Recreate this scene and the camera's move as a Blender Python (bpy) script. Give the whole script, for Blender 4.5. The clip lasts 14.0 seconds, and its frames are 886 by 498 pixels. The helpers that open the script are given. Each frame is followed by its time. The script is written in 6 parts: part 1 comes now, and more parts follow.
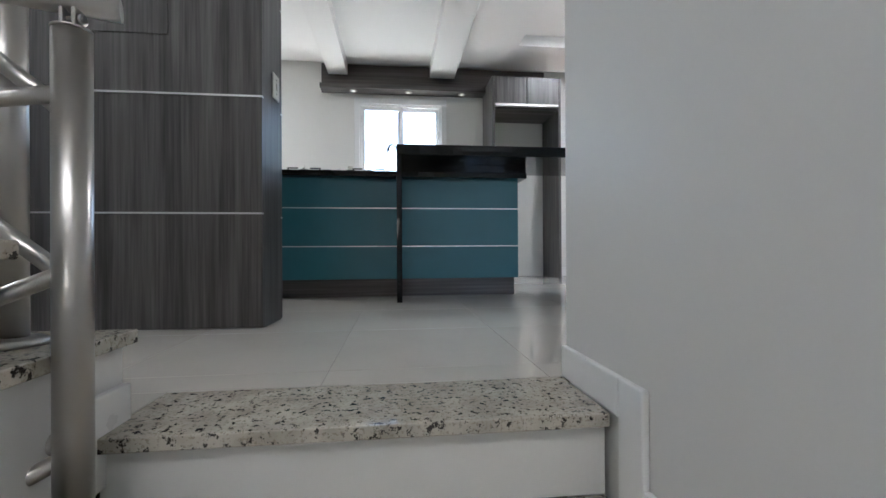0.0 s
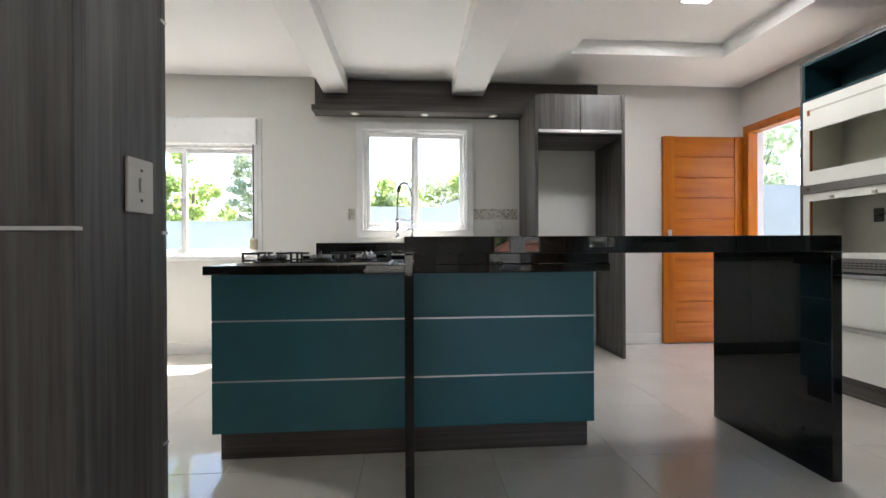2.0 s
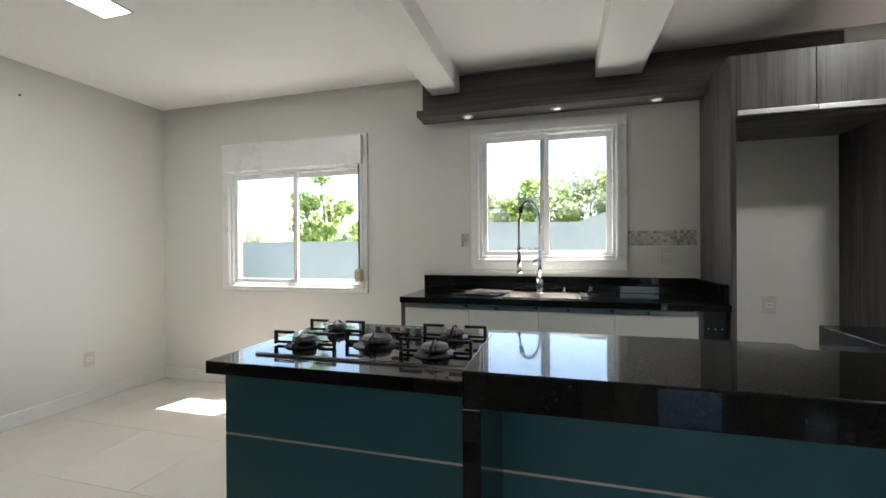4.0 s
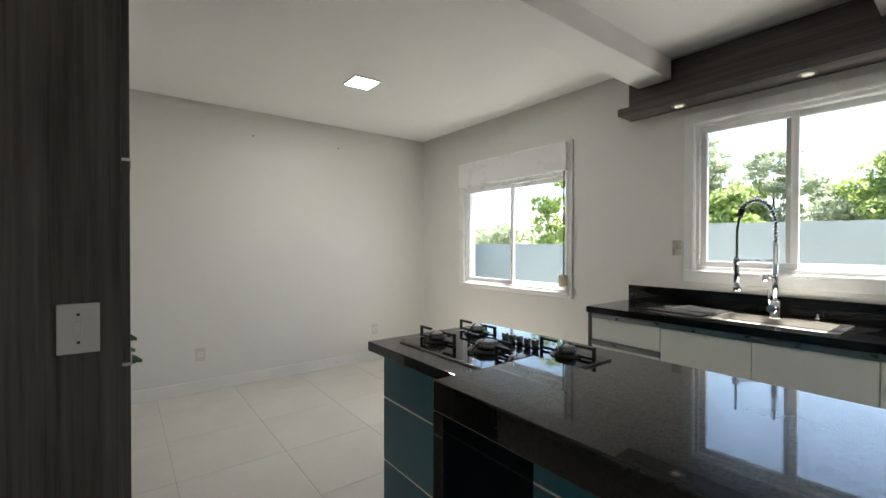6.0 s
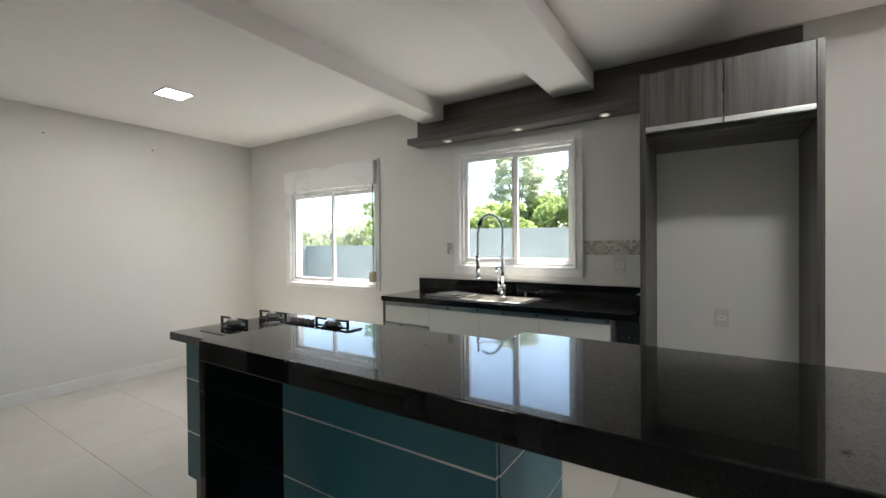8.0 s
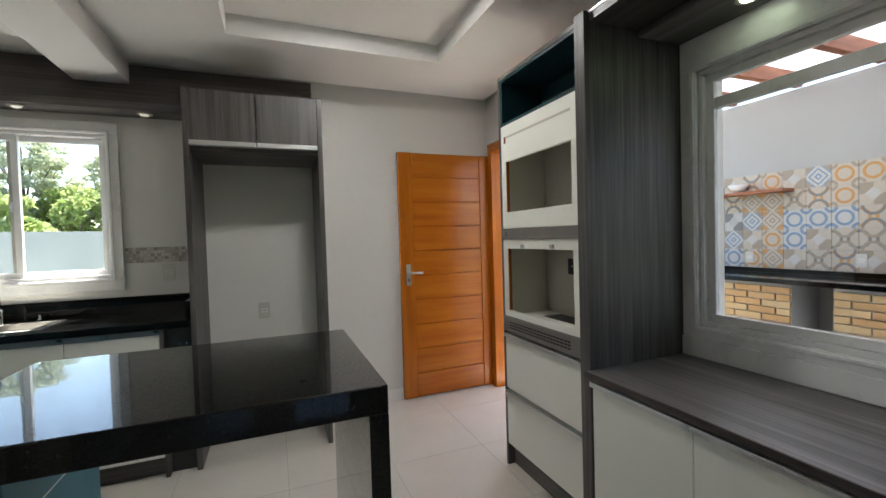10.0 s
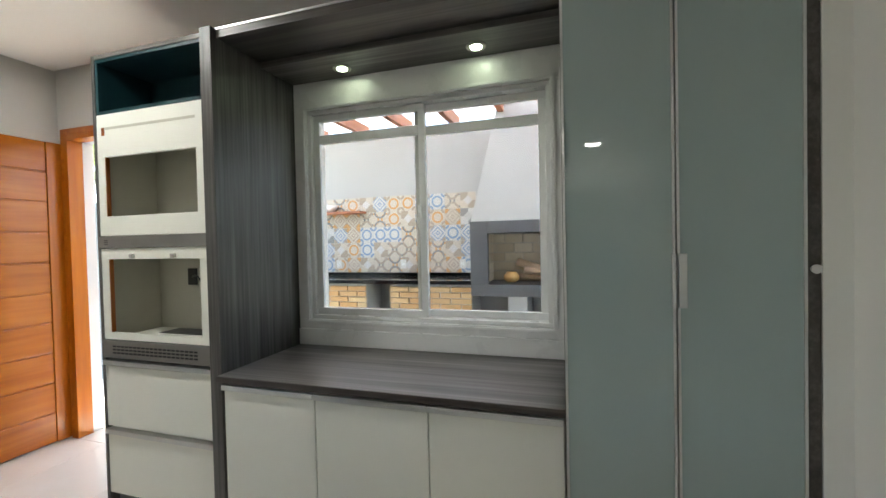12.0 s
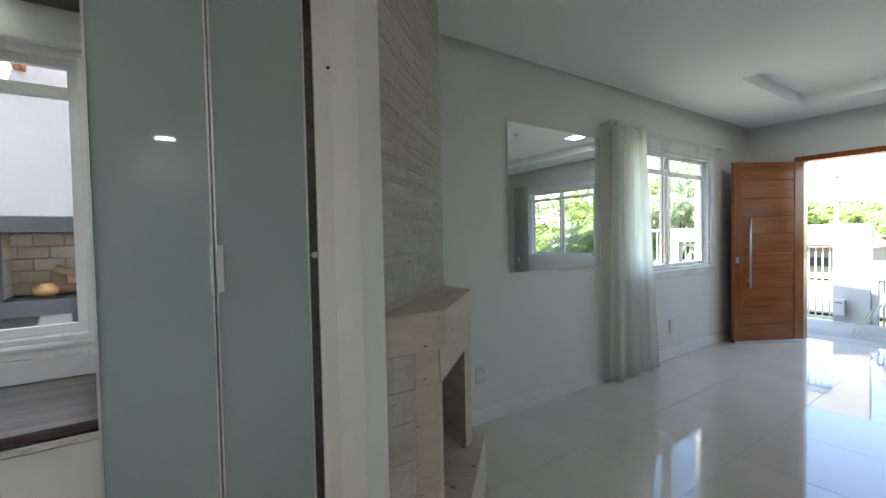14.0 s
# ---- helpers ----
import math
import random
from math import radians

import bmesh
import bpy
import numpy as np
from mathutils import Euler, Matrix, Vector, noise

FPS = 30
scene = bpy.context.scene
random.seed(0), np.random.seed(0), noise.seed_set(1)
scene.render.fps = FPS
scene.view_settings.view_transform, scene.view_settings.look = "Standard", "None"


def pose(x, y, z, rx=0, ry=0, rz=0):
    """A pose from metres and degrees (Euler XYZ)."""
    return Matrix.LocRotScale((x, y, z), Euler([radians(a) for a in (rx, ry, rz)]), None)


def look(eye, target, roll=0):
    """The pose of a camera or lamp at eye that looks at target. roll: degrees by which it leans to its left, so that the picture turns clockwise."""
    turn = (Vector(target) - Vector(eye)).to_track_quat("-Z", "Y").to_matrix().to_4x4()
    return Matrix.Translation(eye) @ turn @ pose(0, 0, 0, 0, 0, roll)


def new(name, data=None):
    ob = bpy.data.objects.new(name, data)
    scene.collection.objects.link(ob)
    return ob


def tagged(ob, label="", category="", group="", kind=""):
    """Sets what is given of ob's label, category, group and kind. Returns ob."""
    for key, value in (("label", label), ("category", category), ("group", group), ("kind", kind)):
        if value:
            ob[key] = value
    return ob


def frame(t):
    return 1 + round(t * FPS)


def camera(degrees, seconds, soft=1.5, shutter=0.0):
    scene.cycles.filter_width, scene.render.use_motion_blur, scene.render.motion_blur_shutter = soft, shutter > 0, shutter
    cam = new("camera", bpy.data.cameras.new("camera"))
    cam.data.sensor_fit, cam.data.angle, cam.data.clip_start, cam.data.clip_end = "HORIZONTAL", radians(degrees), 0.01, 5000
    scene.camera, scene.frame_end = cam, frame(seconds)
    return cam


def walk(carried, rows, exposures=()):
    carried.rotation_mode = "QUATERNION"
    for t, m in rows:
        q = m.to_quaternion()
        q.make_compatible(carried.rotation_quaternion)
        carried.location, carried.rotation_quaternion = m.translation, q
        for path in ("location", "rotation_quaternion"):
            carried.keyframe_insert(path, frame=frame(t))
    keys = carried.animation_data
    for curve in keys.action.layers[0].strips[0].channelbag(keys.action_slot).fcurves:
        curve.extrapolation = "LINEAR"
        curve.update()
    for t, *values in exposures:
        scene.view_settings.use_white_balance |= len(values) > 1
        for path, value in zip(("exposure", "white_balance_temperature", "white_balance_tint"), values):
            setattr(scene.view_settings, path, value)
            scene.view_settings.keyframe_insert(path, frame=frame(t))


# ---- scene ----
cam = camera(93.1, 14.0)
PATH = [
    (0, (-0.007, -2.729, 0.343), (0.217, -0.741, 0.346), -0.3),
    (0.5, (0.012, -2.29, 0.573), (0.195, -0.299, 0.571), -0.3),
    (1, (0.012, -2.085, 0.735), (0.18, -0.092, 0.728), -0.5),
    (1.5, (0.001, -1.867, 0.886), (0.149, 0.127, 0.878), -0.4),
    (2, (0.031, -1.619, 0.986), (0.177, 0.375, 0.98), -0.3),
    (4.5, (0.247, -0.608, 1.284), (-0.66, 1.175, 1.272), -0.3),
    (5, (0.356, -0.514, 1.29), (-0.936, 1.012, 1.276), 0.0),
    (5.5, (0.539, -0.498, 1.306), (-0.997, 0.782, 1.293), 0.2),
    (6, (0.753, -0.55, 1.33), (-0.832, 0.669, 1.311), 0.1),
    (6.5, (0.974, -0.592, 1.337), (-0.626, 0.609, 1.321), 0.0),
    (7, (1.148, -0.65, 1.338), (-0.42, 0.592, 1.325), 0.1),
    (7.5, (1.296, -0.698, 1.33), (-0.055, 0.776, 1.315), -0.3),
    (8, (1.468, -0.729, 1.345), (0.374, 0.945, 1.325), -0.5),
    (8.5, (1.596, -0.755, 1.35), (0.888, 1.115, 1.329), -0.8),
    (9, (1.612, -0.804, 1.362), (1.441, 1.188, 1.333), -0.9),
    (9.2, (1.624, -0.843, 1.368), (1.653, 1.156, 1.335), -1.0),
    (11.3, (1.419, -1.041, 1.378), (3.015, 0.163, 1.325), -1.5),
    (11.5, (1.401, -1.037, 1.361), (3.093, 0.03, 1.324), -1.3),
    (12, (1.361, -1.037, 1.356), (3.268, -0.436, 1.315), -1.3),
    (12.5, (1.277, -1.064, 1.357), (3.271, -0.913, 1.311), -1.3),
    (13, (1.208, -1.079, 1.359), (3.185, -1.374, 1.313), -1.4),
    (13.5, (1.191, -1.083, 1.34), (3.014, -1.904, 1.29), -1.3),
    (14, (1.159, -1.155, 1.317), (2.812, -2.281, 1.259), -1.2),
]
walk(cam, [(t, look(eye, target, roll)) for t, eye, target, roll in PATH],
     exposures=[(0.0, 3.25, 5750, 11), (0.6, 3.25, 5900, 10), (2.0, 3.05, 6300, 12), (4.5, 2.46, 6430, 10), (5.5, 2.4, 6440, 10), (7.0, 2.55, 6450, 10), (7.5, 2.6, 6450, 10), (9.0, 2.45, 6450, 10), (11.5, 2.88, 6550, 6), (12.5, 3.25, 6500, 6), (13.5, 3.3, 6220, 10), (14.0, 3.2, 6150, 11)])

# ---- daylight ----
world = bpy.data.worlds.new("sky")
scene.world = world
world.use_nodes = True
wn = world.node_tree
sky = wn.nodes.new("ShaderNodeTexSky")
sky.sky_type = "NISHITA"
sky.sun_disc = False
sky.sun_elevation = radians(66)
sky.sun_rotation = radians(15)
wn.links.new(sky.outputs[0], wn.nodes["Background"].inputs[0])
wn.nodes["Background"].inputs[1].default_value = 0.15
sun_data = bpy.data.lights.new("sun", "SUN")
sun_data.energy, sun_data.angle, sun_data.color = 5.0, radians(0.5), (1, 0.95, 0.88)
sun = new("sun", sun_data)
sun.matrix_world = look((0.2 * 5, 0.75 * 5, 1.8 * 5), (0, 0, 0))


# ---- materials ----
def nodes_of(name):
    m = bpy.data.materials.new(name)
    m.use_nodes = True
    nt = m.node_tree
    return m, nt, nt.nodes["Principled BSDF"]


def coords(nt, scale=(1, 1, 1)):
    tc = nt.nodes.new("ShaderNodeTexCoord")
    mp = nt.nodes.new("ShaderNodeMapping")
    mp.inputs["Scale"].default_value = scale
    nt.links.new(tc.outputs["Object"], mp.inputs[0])
    return mp.outputs[0]


def noise_tex(nt, vec, scale, detail=4, rough=0.55):
    n = nt.nodes.new("ShaderNodeTexNoise")
    n.inputs["Scale"].default_value, n.inputs["Detail"].default_value, n.inputs["Roughness"].default_value = scale, detail, rough
    nt.links.new(vec, n.inputs["Vector"])
    return n.outputs["Fac"]


def ramp(nt, fac, stops):
    r = nt.nodes.new("ShaderNodeValToRGB")
    e = r.color_ramp.elements
    while len(e) < len(stops):
        e.new(0.5)
    for el, (p, c) in zip(e, stops):
        el.position, el.color = p, (*c, 1)
    nt.links.new(fac, r.inputs[0])
    return r.outputs[0]


def mix(nt, fac, a, b, kind="MIX"):
    n = nt.nodes.new("ShaderNodeMix")
    n.data_type, n.blend_type = "RGBA", kind
    for sock, v in ((n.inputs[0], fac), (n.inputs[6], a), (n.inputs[7], b)):
        if isinstance(v, (int, float)):
            sock.default_value = v
        elif isinstance(v, tuple):
            sock.default_value = (*v, 1)
        else:
            nt.links.new(v, sock)
    return n.outputs[2]


def bump(nt, bsdf, height, strength, dist=0.002):
    b = nt.nodes.new("ShaderNodeBump")
    b.inputs["Strength"].default_value, b.inputs["Distance"].default_value = strength, dist
    nt.links.new(height, b.inputs["Height"])
    nt.links.new(b.outputs[0], bsdf.inputs["Normal"])


def scaled(c, k):
    return tuple(min(1.0, v * k) for v in c)


def paint(name, col, rough=0.6, var=0.06, big=1.3, fine=90, relief=0.12, metal=0.0, rough_var=0.08):
    """A coated or plain surface: broad patches, fine relief, uneven gloss."""
    m, nt, b = nodes_of(name)
    v = coords(nt)
    n1, n2 = noise_tex(nt, v, big, 3), noise_tex(nt, v, fine, 2)
    c = ramp(nt, n1, [(0.3, scaled(col, 1 - var)), (0.7, scaled(col, 1 + var * 0.5))])
    nt.links.new(c, b.inputs["Base Color"])
    r = ramp(nt, noise_tex(nt, v, big * 3, 5), [(0.3, (rough - rough_var * 0.5,) * 3), (0.75, (rough + rough_var,) * 3)])
    nt.links.new(r, b.inputs["Roughness"])
    b.inputs["Metallic"].default_value = metal
    if relief:
        bump(nt, b, n2, relief, 0.0006)
    return m


def grained(name, stops, scale, rough=0.42, wide=(2.5, 2.5, 0.3), relief=0.15):
    """Wood figure stretched along the axis with the small scale."""
    m, nt, b = nodes_of(name)
    fine = noise_tex(nt, coords(nt, scale), 1.0, 6, 0.6)
    broad = noise_tex(nt, coords(nt, wide), 2.0, 3)
    a = nt.nodes.new("ShaderNodeMath")
    a.operation = "MULTIPLY_ADD"
    nt.links.new(broad, a.inputs[0])
    a.inputs[1].default_value = 0.55
    mul = nt.nodes.new("ShaderNodeMath")
    mul.operation = "MULTIPLY"
    nt.links.new(fine, mul.inputs[0])
    mul.inputs[1].default_value = 0.5
    nt.links.new(mul.outputs[0], a.inputs[2])
    nt.links.new(ramp(nt, a.outputs[0], stops), b.inputs["Base Color"])
    b.inputs["Roughness"].default_value = rough
    bump(nt, b, fine, relief, 0.0006)
    return m


GREY_WOOD = [(0.36, (0.022, 0.02, 0.018)), (0.46, (0.056, 0.051, 0.048)), (0.56, (0.098, 0.09, 0.085)), (0.68, (0.175, 0.163, 0.155))]
DARK_WOOD = [(0.36, (0.03, 0.024, 0.022)), (0.52, (0.062, 0.052, 0.047)), (0.68, (0.11, 0.095, 0.088))]
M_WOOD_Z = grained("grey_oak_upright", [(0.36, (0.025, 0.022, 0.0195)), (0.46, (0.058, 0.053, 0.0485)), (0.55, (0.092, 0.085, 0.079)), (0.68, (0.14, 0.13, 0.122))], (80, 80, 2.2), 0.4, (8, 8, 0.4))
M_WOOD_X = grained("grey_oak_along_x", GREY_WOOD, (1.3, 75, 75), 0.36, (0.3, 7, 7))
# lighter than the other grey oak: the window's gleam is put in the colour
M_WOOD_Y = grained("gleam_lit_oak_along_y", [(0.36, (0.03, 0.027, 0.024)), (0.46, (0.075, 0.068, 0.063)), (0.56, (0.13, 0.119, 0.112)), (0.68, (0.22, 0.204, 0.193))], (75, 1.3, 75), 0.28, (7, 0.3, 7))
M_DARK_Y = grained("dark_oak_along_y", DARK_WOOD, (75, 1.3, 75), 0.36, (7, 0.3, 7))
M_DARK_X = grained("dark_oak_along_x", DARK_WOOD, (1.3, 75, 75), 0.36, (0.3, 7, 7))
ORANGE = [(0.3, (0.36, 0.09, 0.004)), (0.5, (0.5, 0.142, 0.008)), (0.72, (0.62, 0.2, 0.014))]
M_DOOR_X = grained("varnished_cedar_rails", ORANGE, (1.2, 24, 24), 0.22, (0.5, 4, 4), 0.06)
M_DOOR_Z = grained("varnished_cedar_stiles", ORANGE, (24, 24, 1.2), 0.22, (4, 4, 0.5), 0.06)
BROWN = [(0.34, (0.17, 0.05, 0.013)), (0.5, (0.27, 0.085, 0.02)), (0.68, (0.37, 0.125, 0.032))]
M_EDOOR_X = grained("varnished_mahogany_boards", BROWN, (1.6, 40, 40), 0.2, (0.5, 4, 4), 0.06)
M_EDOOR_Z = grained("varnished_mahogany_stiles", BROWN, (40, 40, 1.6), 0.2, (4, 4, 0.5), 0.06)
M_WALL = paint("warm_white_wall_paint", (0.77, 0.757, 0.72), 0.45, 0.035, 0.8, 140, 0.15)
M_CEIL = paint("white_ceiling_paint", (0.91, 0.90, 0.88), 0.6, 0.03, 0.7, 120, 0.1)
M_BASE = paint("white_lacquered_skirting", (0.82, 0.81, 0.78), 0.3, 0.03, 3, 60, 0.04)
M_PVC = paint("white_window_profile", (0.84, 0.84, 0.83), 0.28, 0.02, 2, 60, 0.03)
M_LACQ = paint("off_white_cabinet_laminate", (0.84, 0.835, 0.765), 0.34, 0.03, 1.5, 120, 0.05)
# petrol blue darkened: the open compartment's shade is in this colour
M_TEAL_SHADED = paint("shaded_petrol_laminate", (0.012, 0.05, 0.06), 0.4, 0.1, 2.0, 160, 0.12)
M_TEAL = paint("petrol_blue_laminate", (0.037, 0.163, 0.205), 0.34, 0.1, 2.0, 160, 0.12)
M_STEEL = paint("brushed_stainless_steel", (0.5, 0.48, 0.45), 0.3, 0.03, 2, 260, 0.03, 1.0, 0.03)
M_SINK = paint("satin_sink_steel", (0.46, 0.46, 0.45), 0.2, 0.08, 6, 200, 0.04, 1.0)
# sink steel made darker, so the deep bowl's shade sits in the colour
M_BOWL = paint("shaded_bowl_steel", (0.2, 0.19, 0.18), 0.34, 0.1, 8, 220, 0.05, 1.0)
M_CHROME = paint("polished_chrome", (0.72, 0.73, 0.74), 0.1, 0.03, 3, 60, 0.0, 1.0, 0.03)
M_LID = paint("dull_burner_metal", (0.2, 0.2, 0.2), 0.34, 0.1, 12, 150, 0.05, 0.7)
M_RAIL = paint("brushed_grey_aluminium", (0.33, 0.33, 0.33), 0.3, 0.06, 5, 140, 0.05, 1.0)
M_ALU = paint("satin_aluminium", (0.74, 0.74, 0.73), 0.36, 0.05, 4, 120, 0.05, 1.0)
M_IRON = paint("black_enamelled_iron", (0.012, 0.012, 0.012), 0.38, 0.2, 20, 200, 0.2)
M_BLACKGLASS = paint("black_hob_glass", (0.006, 0.006, 0.007), 0.06, 0.1, 3, 60, 0.0, 0.0, 0.04)
M_BLACK = paint("black_plastic", (0.015, 0.015, 0.015), 0.4, 0.1, 8, 120, 0.05)
M_PLATE = paint("white_switch_plastic", (0.66, 0.64, 0.59), 0.3, 0.02, 6, 60, 0.0)
M_CREAM = paint("aged_cream_plastic", (0.62, 0.56, 0.4), 0.4, 0.05, 8, 60, 0.05)
M_GREYSTRIP = paint("grey_metal_vent_strip", (0.26, 0.245, 0.23), 0.4, 0.08, 6, 160, 0.08, 0.6)
M_INNER = paint("beige_cabinet_lining", (0.54, 0.52, 0.44), 0.5, 0.05, 3, 120, 0.05)
M_FROST = paint("back_painted_grey_green_glass", (0.36, 0.43, 0.42), 0.025, 0.04, 1.2, 60, 0.0, 0.0, 0.01)
M_CONCRETE = paint("grey_render_outdoors", (0.24, 0.29, 0.31), 0.85, 0.1, 1.2, 60, 0.4)
M_OUTWHITE = paint("white_render_outdoors", (0.43, 0.43, 0.42), 0.8, 0.06, 1.0, 60, 0.35)
M_BARK = paint("tree_bark", (0.13, 0.1, 0.075), 0.9, 0.3, 9, 60, 0.8)


def glass_material():
    m, nt, b = nodes_of("clear_window_glass")
    b.inputs["Base Color"].default_value = (0.68, 0.675, 0.635, 1)
    b.inputs["Roughness"].default_value = 0.0
    b.inputs["IOR"].default_value = 1.02
    b.inputs["Transmission Weight"].default_value = 1.0
    return m


def mirror_material():
    m, nt, b = nodes_of("silvered_mirror")
    b.inputs["Base Color"].default_value = (0.86, 0.9, 0.89, 1)
    b.inputs["Metallic"].default_value = 1.0
    b.inputs["Roughness"].default_value = 0.01
    return m


def black_granite():
    m, nt, b = nodes_of("polished_black_granite")
    v = coords(nt)
    vor = nt.nodes.new("ShaderNodeTexVoronoi")
    vor.inputs["Scale"].default_value = 260
    nt.links.new(v, vor.inputs["Vector"])
    grain = ramp(nt, vor.outputs["Color"], [(0.35, (0.002, 0.002, 0.002)), (0.6, (0.004, 0.004, 0.0045)), (0.8, (0.010, 0.010, 0.0105)), (0.93, (0.024, 0.024, 0.025))])
    c = mix(nt, ramp(nt, noise_tex(nt, v, 45, 4), [(0.4, (0.15,) * 3), (0.65, (0.8,) * 3)]), (0.003, 0.003, 0.003), grain)
    dust = ramp(nt, noise_tex(nt, v, 5, 7, 0.7), [(0.52, (0,) * 3), (0.8, (0.06,) * 3)])
    nt.links.new(mix(nt, dust, c, (0.2, 0.195, 0.185)), b.inputs["Base Color"])
    r = ramp(nt, noise_tex(nt, v, 3.5, 6, 0.65), [(0.35, (0.16,) * 3), (0.6, (0.24,) * 3), (0.8, (0.36,) * 3)])
    nt.links.new(r, b.inputs["Roughness"])
    b.inputs["IOR"].default_value = 1.5
    b.inputs["Specular IOR Level"].default_value = 0.07
    # the polish takes differently on each crystal
    polish = ramp(nt, vor.outputs["Color"], [(0.2, (0.6,) * 3), (0.5, (0.88,) * 3), (0.8, (1.0,) * 3)])
    nt.links.new(polish, b.inputs["Coat Weight"])
    smears = ramp(nt, noise_tex(nt, v, 4, 5, 0.6), [(0.35, (0.006,) * 3), (0.75, (0.04,) * 3)])
    nt.links.new(smears, b.inputs["Coat Roughness"])
    b.inputs["Coat IOR"].default_value = 1.42
    return m


def pale_granite():
    m, nt, b = nodes_of("pale_speckled_granite")
    v = coords(nt)
    n1, n2, n3 = noise_tex(nt, v, 62, 5, 0.7), noise_tex(nt, v, 14, 3), noise_tex(nt, v, 120, 3)
    base = ramp(nt, n2, [(0.3, (0.4, 0.365, 0.3)), (0.7, (0.6, 0.56, 0.47))])
    dark = ramp(nt, n1, [(0.405, (1, 1, 1)), (0.435, (0, 0, 0))])
    mid = ramp(nt, n3, [(0.36, (0.6, 0.6, 0.6)), (0.46, (0, 0, 0))])
    c = mix(nt, mid, base, (0.24, 0.2, 0.15))
    c = mix(nt, dark, c, (0.045, 0.04, 0.035))
    nt.links.new(c, b.inputs["Base Color"])
    b.inputs["Roughness"].default_value = 0.06
    return m


def porcelain():
    m, nt, b = nodes_of("polished_cream_porcelain")
    info = nt.nodes.new("ShaderNodeObjectInfo")
    v = coords(nt)
    n = noise_tex(nt, v, 2.2, 5)
    c = ramp(nt, n, [(0.3, (0.6, 0.565, 0.5)), (0.7, (0.66, 0.625, 0.56))])
    c2 = mix(nt, 0.05, c, ramp(nt, info.outputs["Random"], [(0, (0.4, 0.38, 0.33)), (1, (0.85, 0.82, 0.76))]))
    nt.links.new(c2, b.inputs["Base Color"])
    r = ramp(nt, noise_tex(nt, v, 6, 5), [(0.3, (0.035,) * 3), (0.8, (0.09,) * 3)])
    nt.links.new(r, b.inputs["Roughness"])
    return m


def travertine(name, a, c, pits=0.5):
    m, nt, b = nodes_of(name)
    layer = noise_tex(nt, coords(nt, (3, 3, 16)), 1.5, 6, 0.65)
    pit = noise_tex(nt, coords(nt, (22, 22, 60)), 1.0, 4)
    col = ramp(nt, layer, [(0.3, a), (0.7, c)])
    holes = ramp(nt, pit, [(0.3, (1, 1, 1)), (0.36, (0, 0, 0))])
    nt.links.new(mix(nt, holes, col, scaled(a, 0.35)), b.inputs["Base Color"])
    b.inputs["Roughness"].default_value = 0.45
    bump(nt, b, pit, pits, 0.003)
    return m


def varied(name, low, high, rough=0.6, scale=6):
    """Pieces that differ one from another."""
    m, nt, b = nodes_of(name)
    info = nt.nodes.new("ShaderNodeObjectInfo")
    n = noise_tex(nt, coords(nt), scale * 6, 4)
    c = ramp(nt, info.outputs["Random"], [(0, low), (1, high)])
    nt.links.new(mix(nt, ramp(nt, n, [(0.3, (0.35,) * 3), (0.7, (0,) * 3)]), c, scaled(low, 0.6)), b.inputs["Base Color"])
    b.inputs["Roughness"].default_value = rough
    bump(nt, b, n, 0.25, 0.002)
    return m


def leafy(name, low, high):
    m, nt, b = nodes_of(name)
    geo = nt.nodes.new("ShaderNodeNewGeometry")
    c = ramp(nt, geo.outputs["Random Per Island"], [(0, low), (1, high)])
    return see_through(m, nt, b, c, 0.5, 1.9, 1.0)


def see_through(m, nt, b, colour, share, gain=1.0, blue=0.8):
    """Thin stuff that lets part of the light pass: leaves, voile."""
    if isinstance(colour, tuple):
        b.inputs["Base Color"].default_value = (*colour, 1)
    else:
        nt.links.new(colour, b.inputs["Base Color"])
    b.inputs["Roughness"].default_value = 0.55
    tr = nt.nodes.new("ShaderNodeBsdfTranslucent")
    nt.links.new(mix(nt, 1.0, colour, (gain, gain, gain * blue), "MULTIPLY"), tr.inputs["Color"])
    mx = nt.nodes.new("ShaderNodeMixShader")
    mx.inputs[0].default_value = share
    nt.links.new(b.outputs[0], mx.inputs[1])
    nt.links.new(tr.outputs[0], mx.inputs[2])
    nt.links.new(mx.outputs[0], nt.nodes["Material Output"].inputs["Surface"])
    return m


def voile():
    m, nt, b = nodes_of("white_voile")
    c = ramp(nt, noise_tex(nt, coords(nt), 5, 3), [(0.3, (0.9, 0.9, 0.89)), (0.7, (0.94, 0.94, 0.93))])
    return see_through(m, nt, b, c, 0.3)


def lamp_material(name, col, power):
    m, nt, b = nodes_of(name)
    b.inputs["Emission Color"].default_value = (*col, 1)
    b.inputs["Emission Strength"].default_value = power
    return m


M_CURTAIN = voile()
M_GLASS, M_MIRROR, M_BLACKGRANITE, M_PALEGRANITE, M_TILE = glass_material(), mirror_material(), black_granite(), pale_granite(), porcelain()
M_STONE = travertine("split_face_travertine", (0.4, 0.37, 0.32), (0.6, 0.57, 0.5), 0.9)
M_MANTEL = travertine("honed_travertine", (0.5, 0.42, 0.32), (0.64, 0.56, 0.45), 0.2)
M_GROUT = paint("grey_grout", (0.52, 0.49, 0.43), 0.8, 0.08, 5, 120, 0.2)
M_JOINT = paint("grey_tile_joint", (0.36, 0.335, 0.29), 0.8, 0.1, 5, 120, 0.2)
M_LED = lamp_material("ceiling_led_diffuser", (1, 0.985, 0.96), 24.0)
M_LED_DIM = lamp_material("dim_led_diffuser", (1, 0.985, 0.96), 10.0)
M_SPOT = lamp_material("downlight_chip", (0.85, 1, 0.72), 4.0)
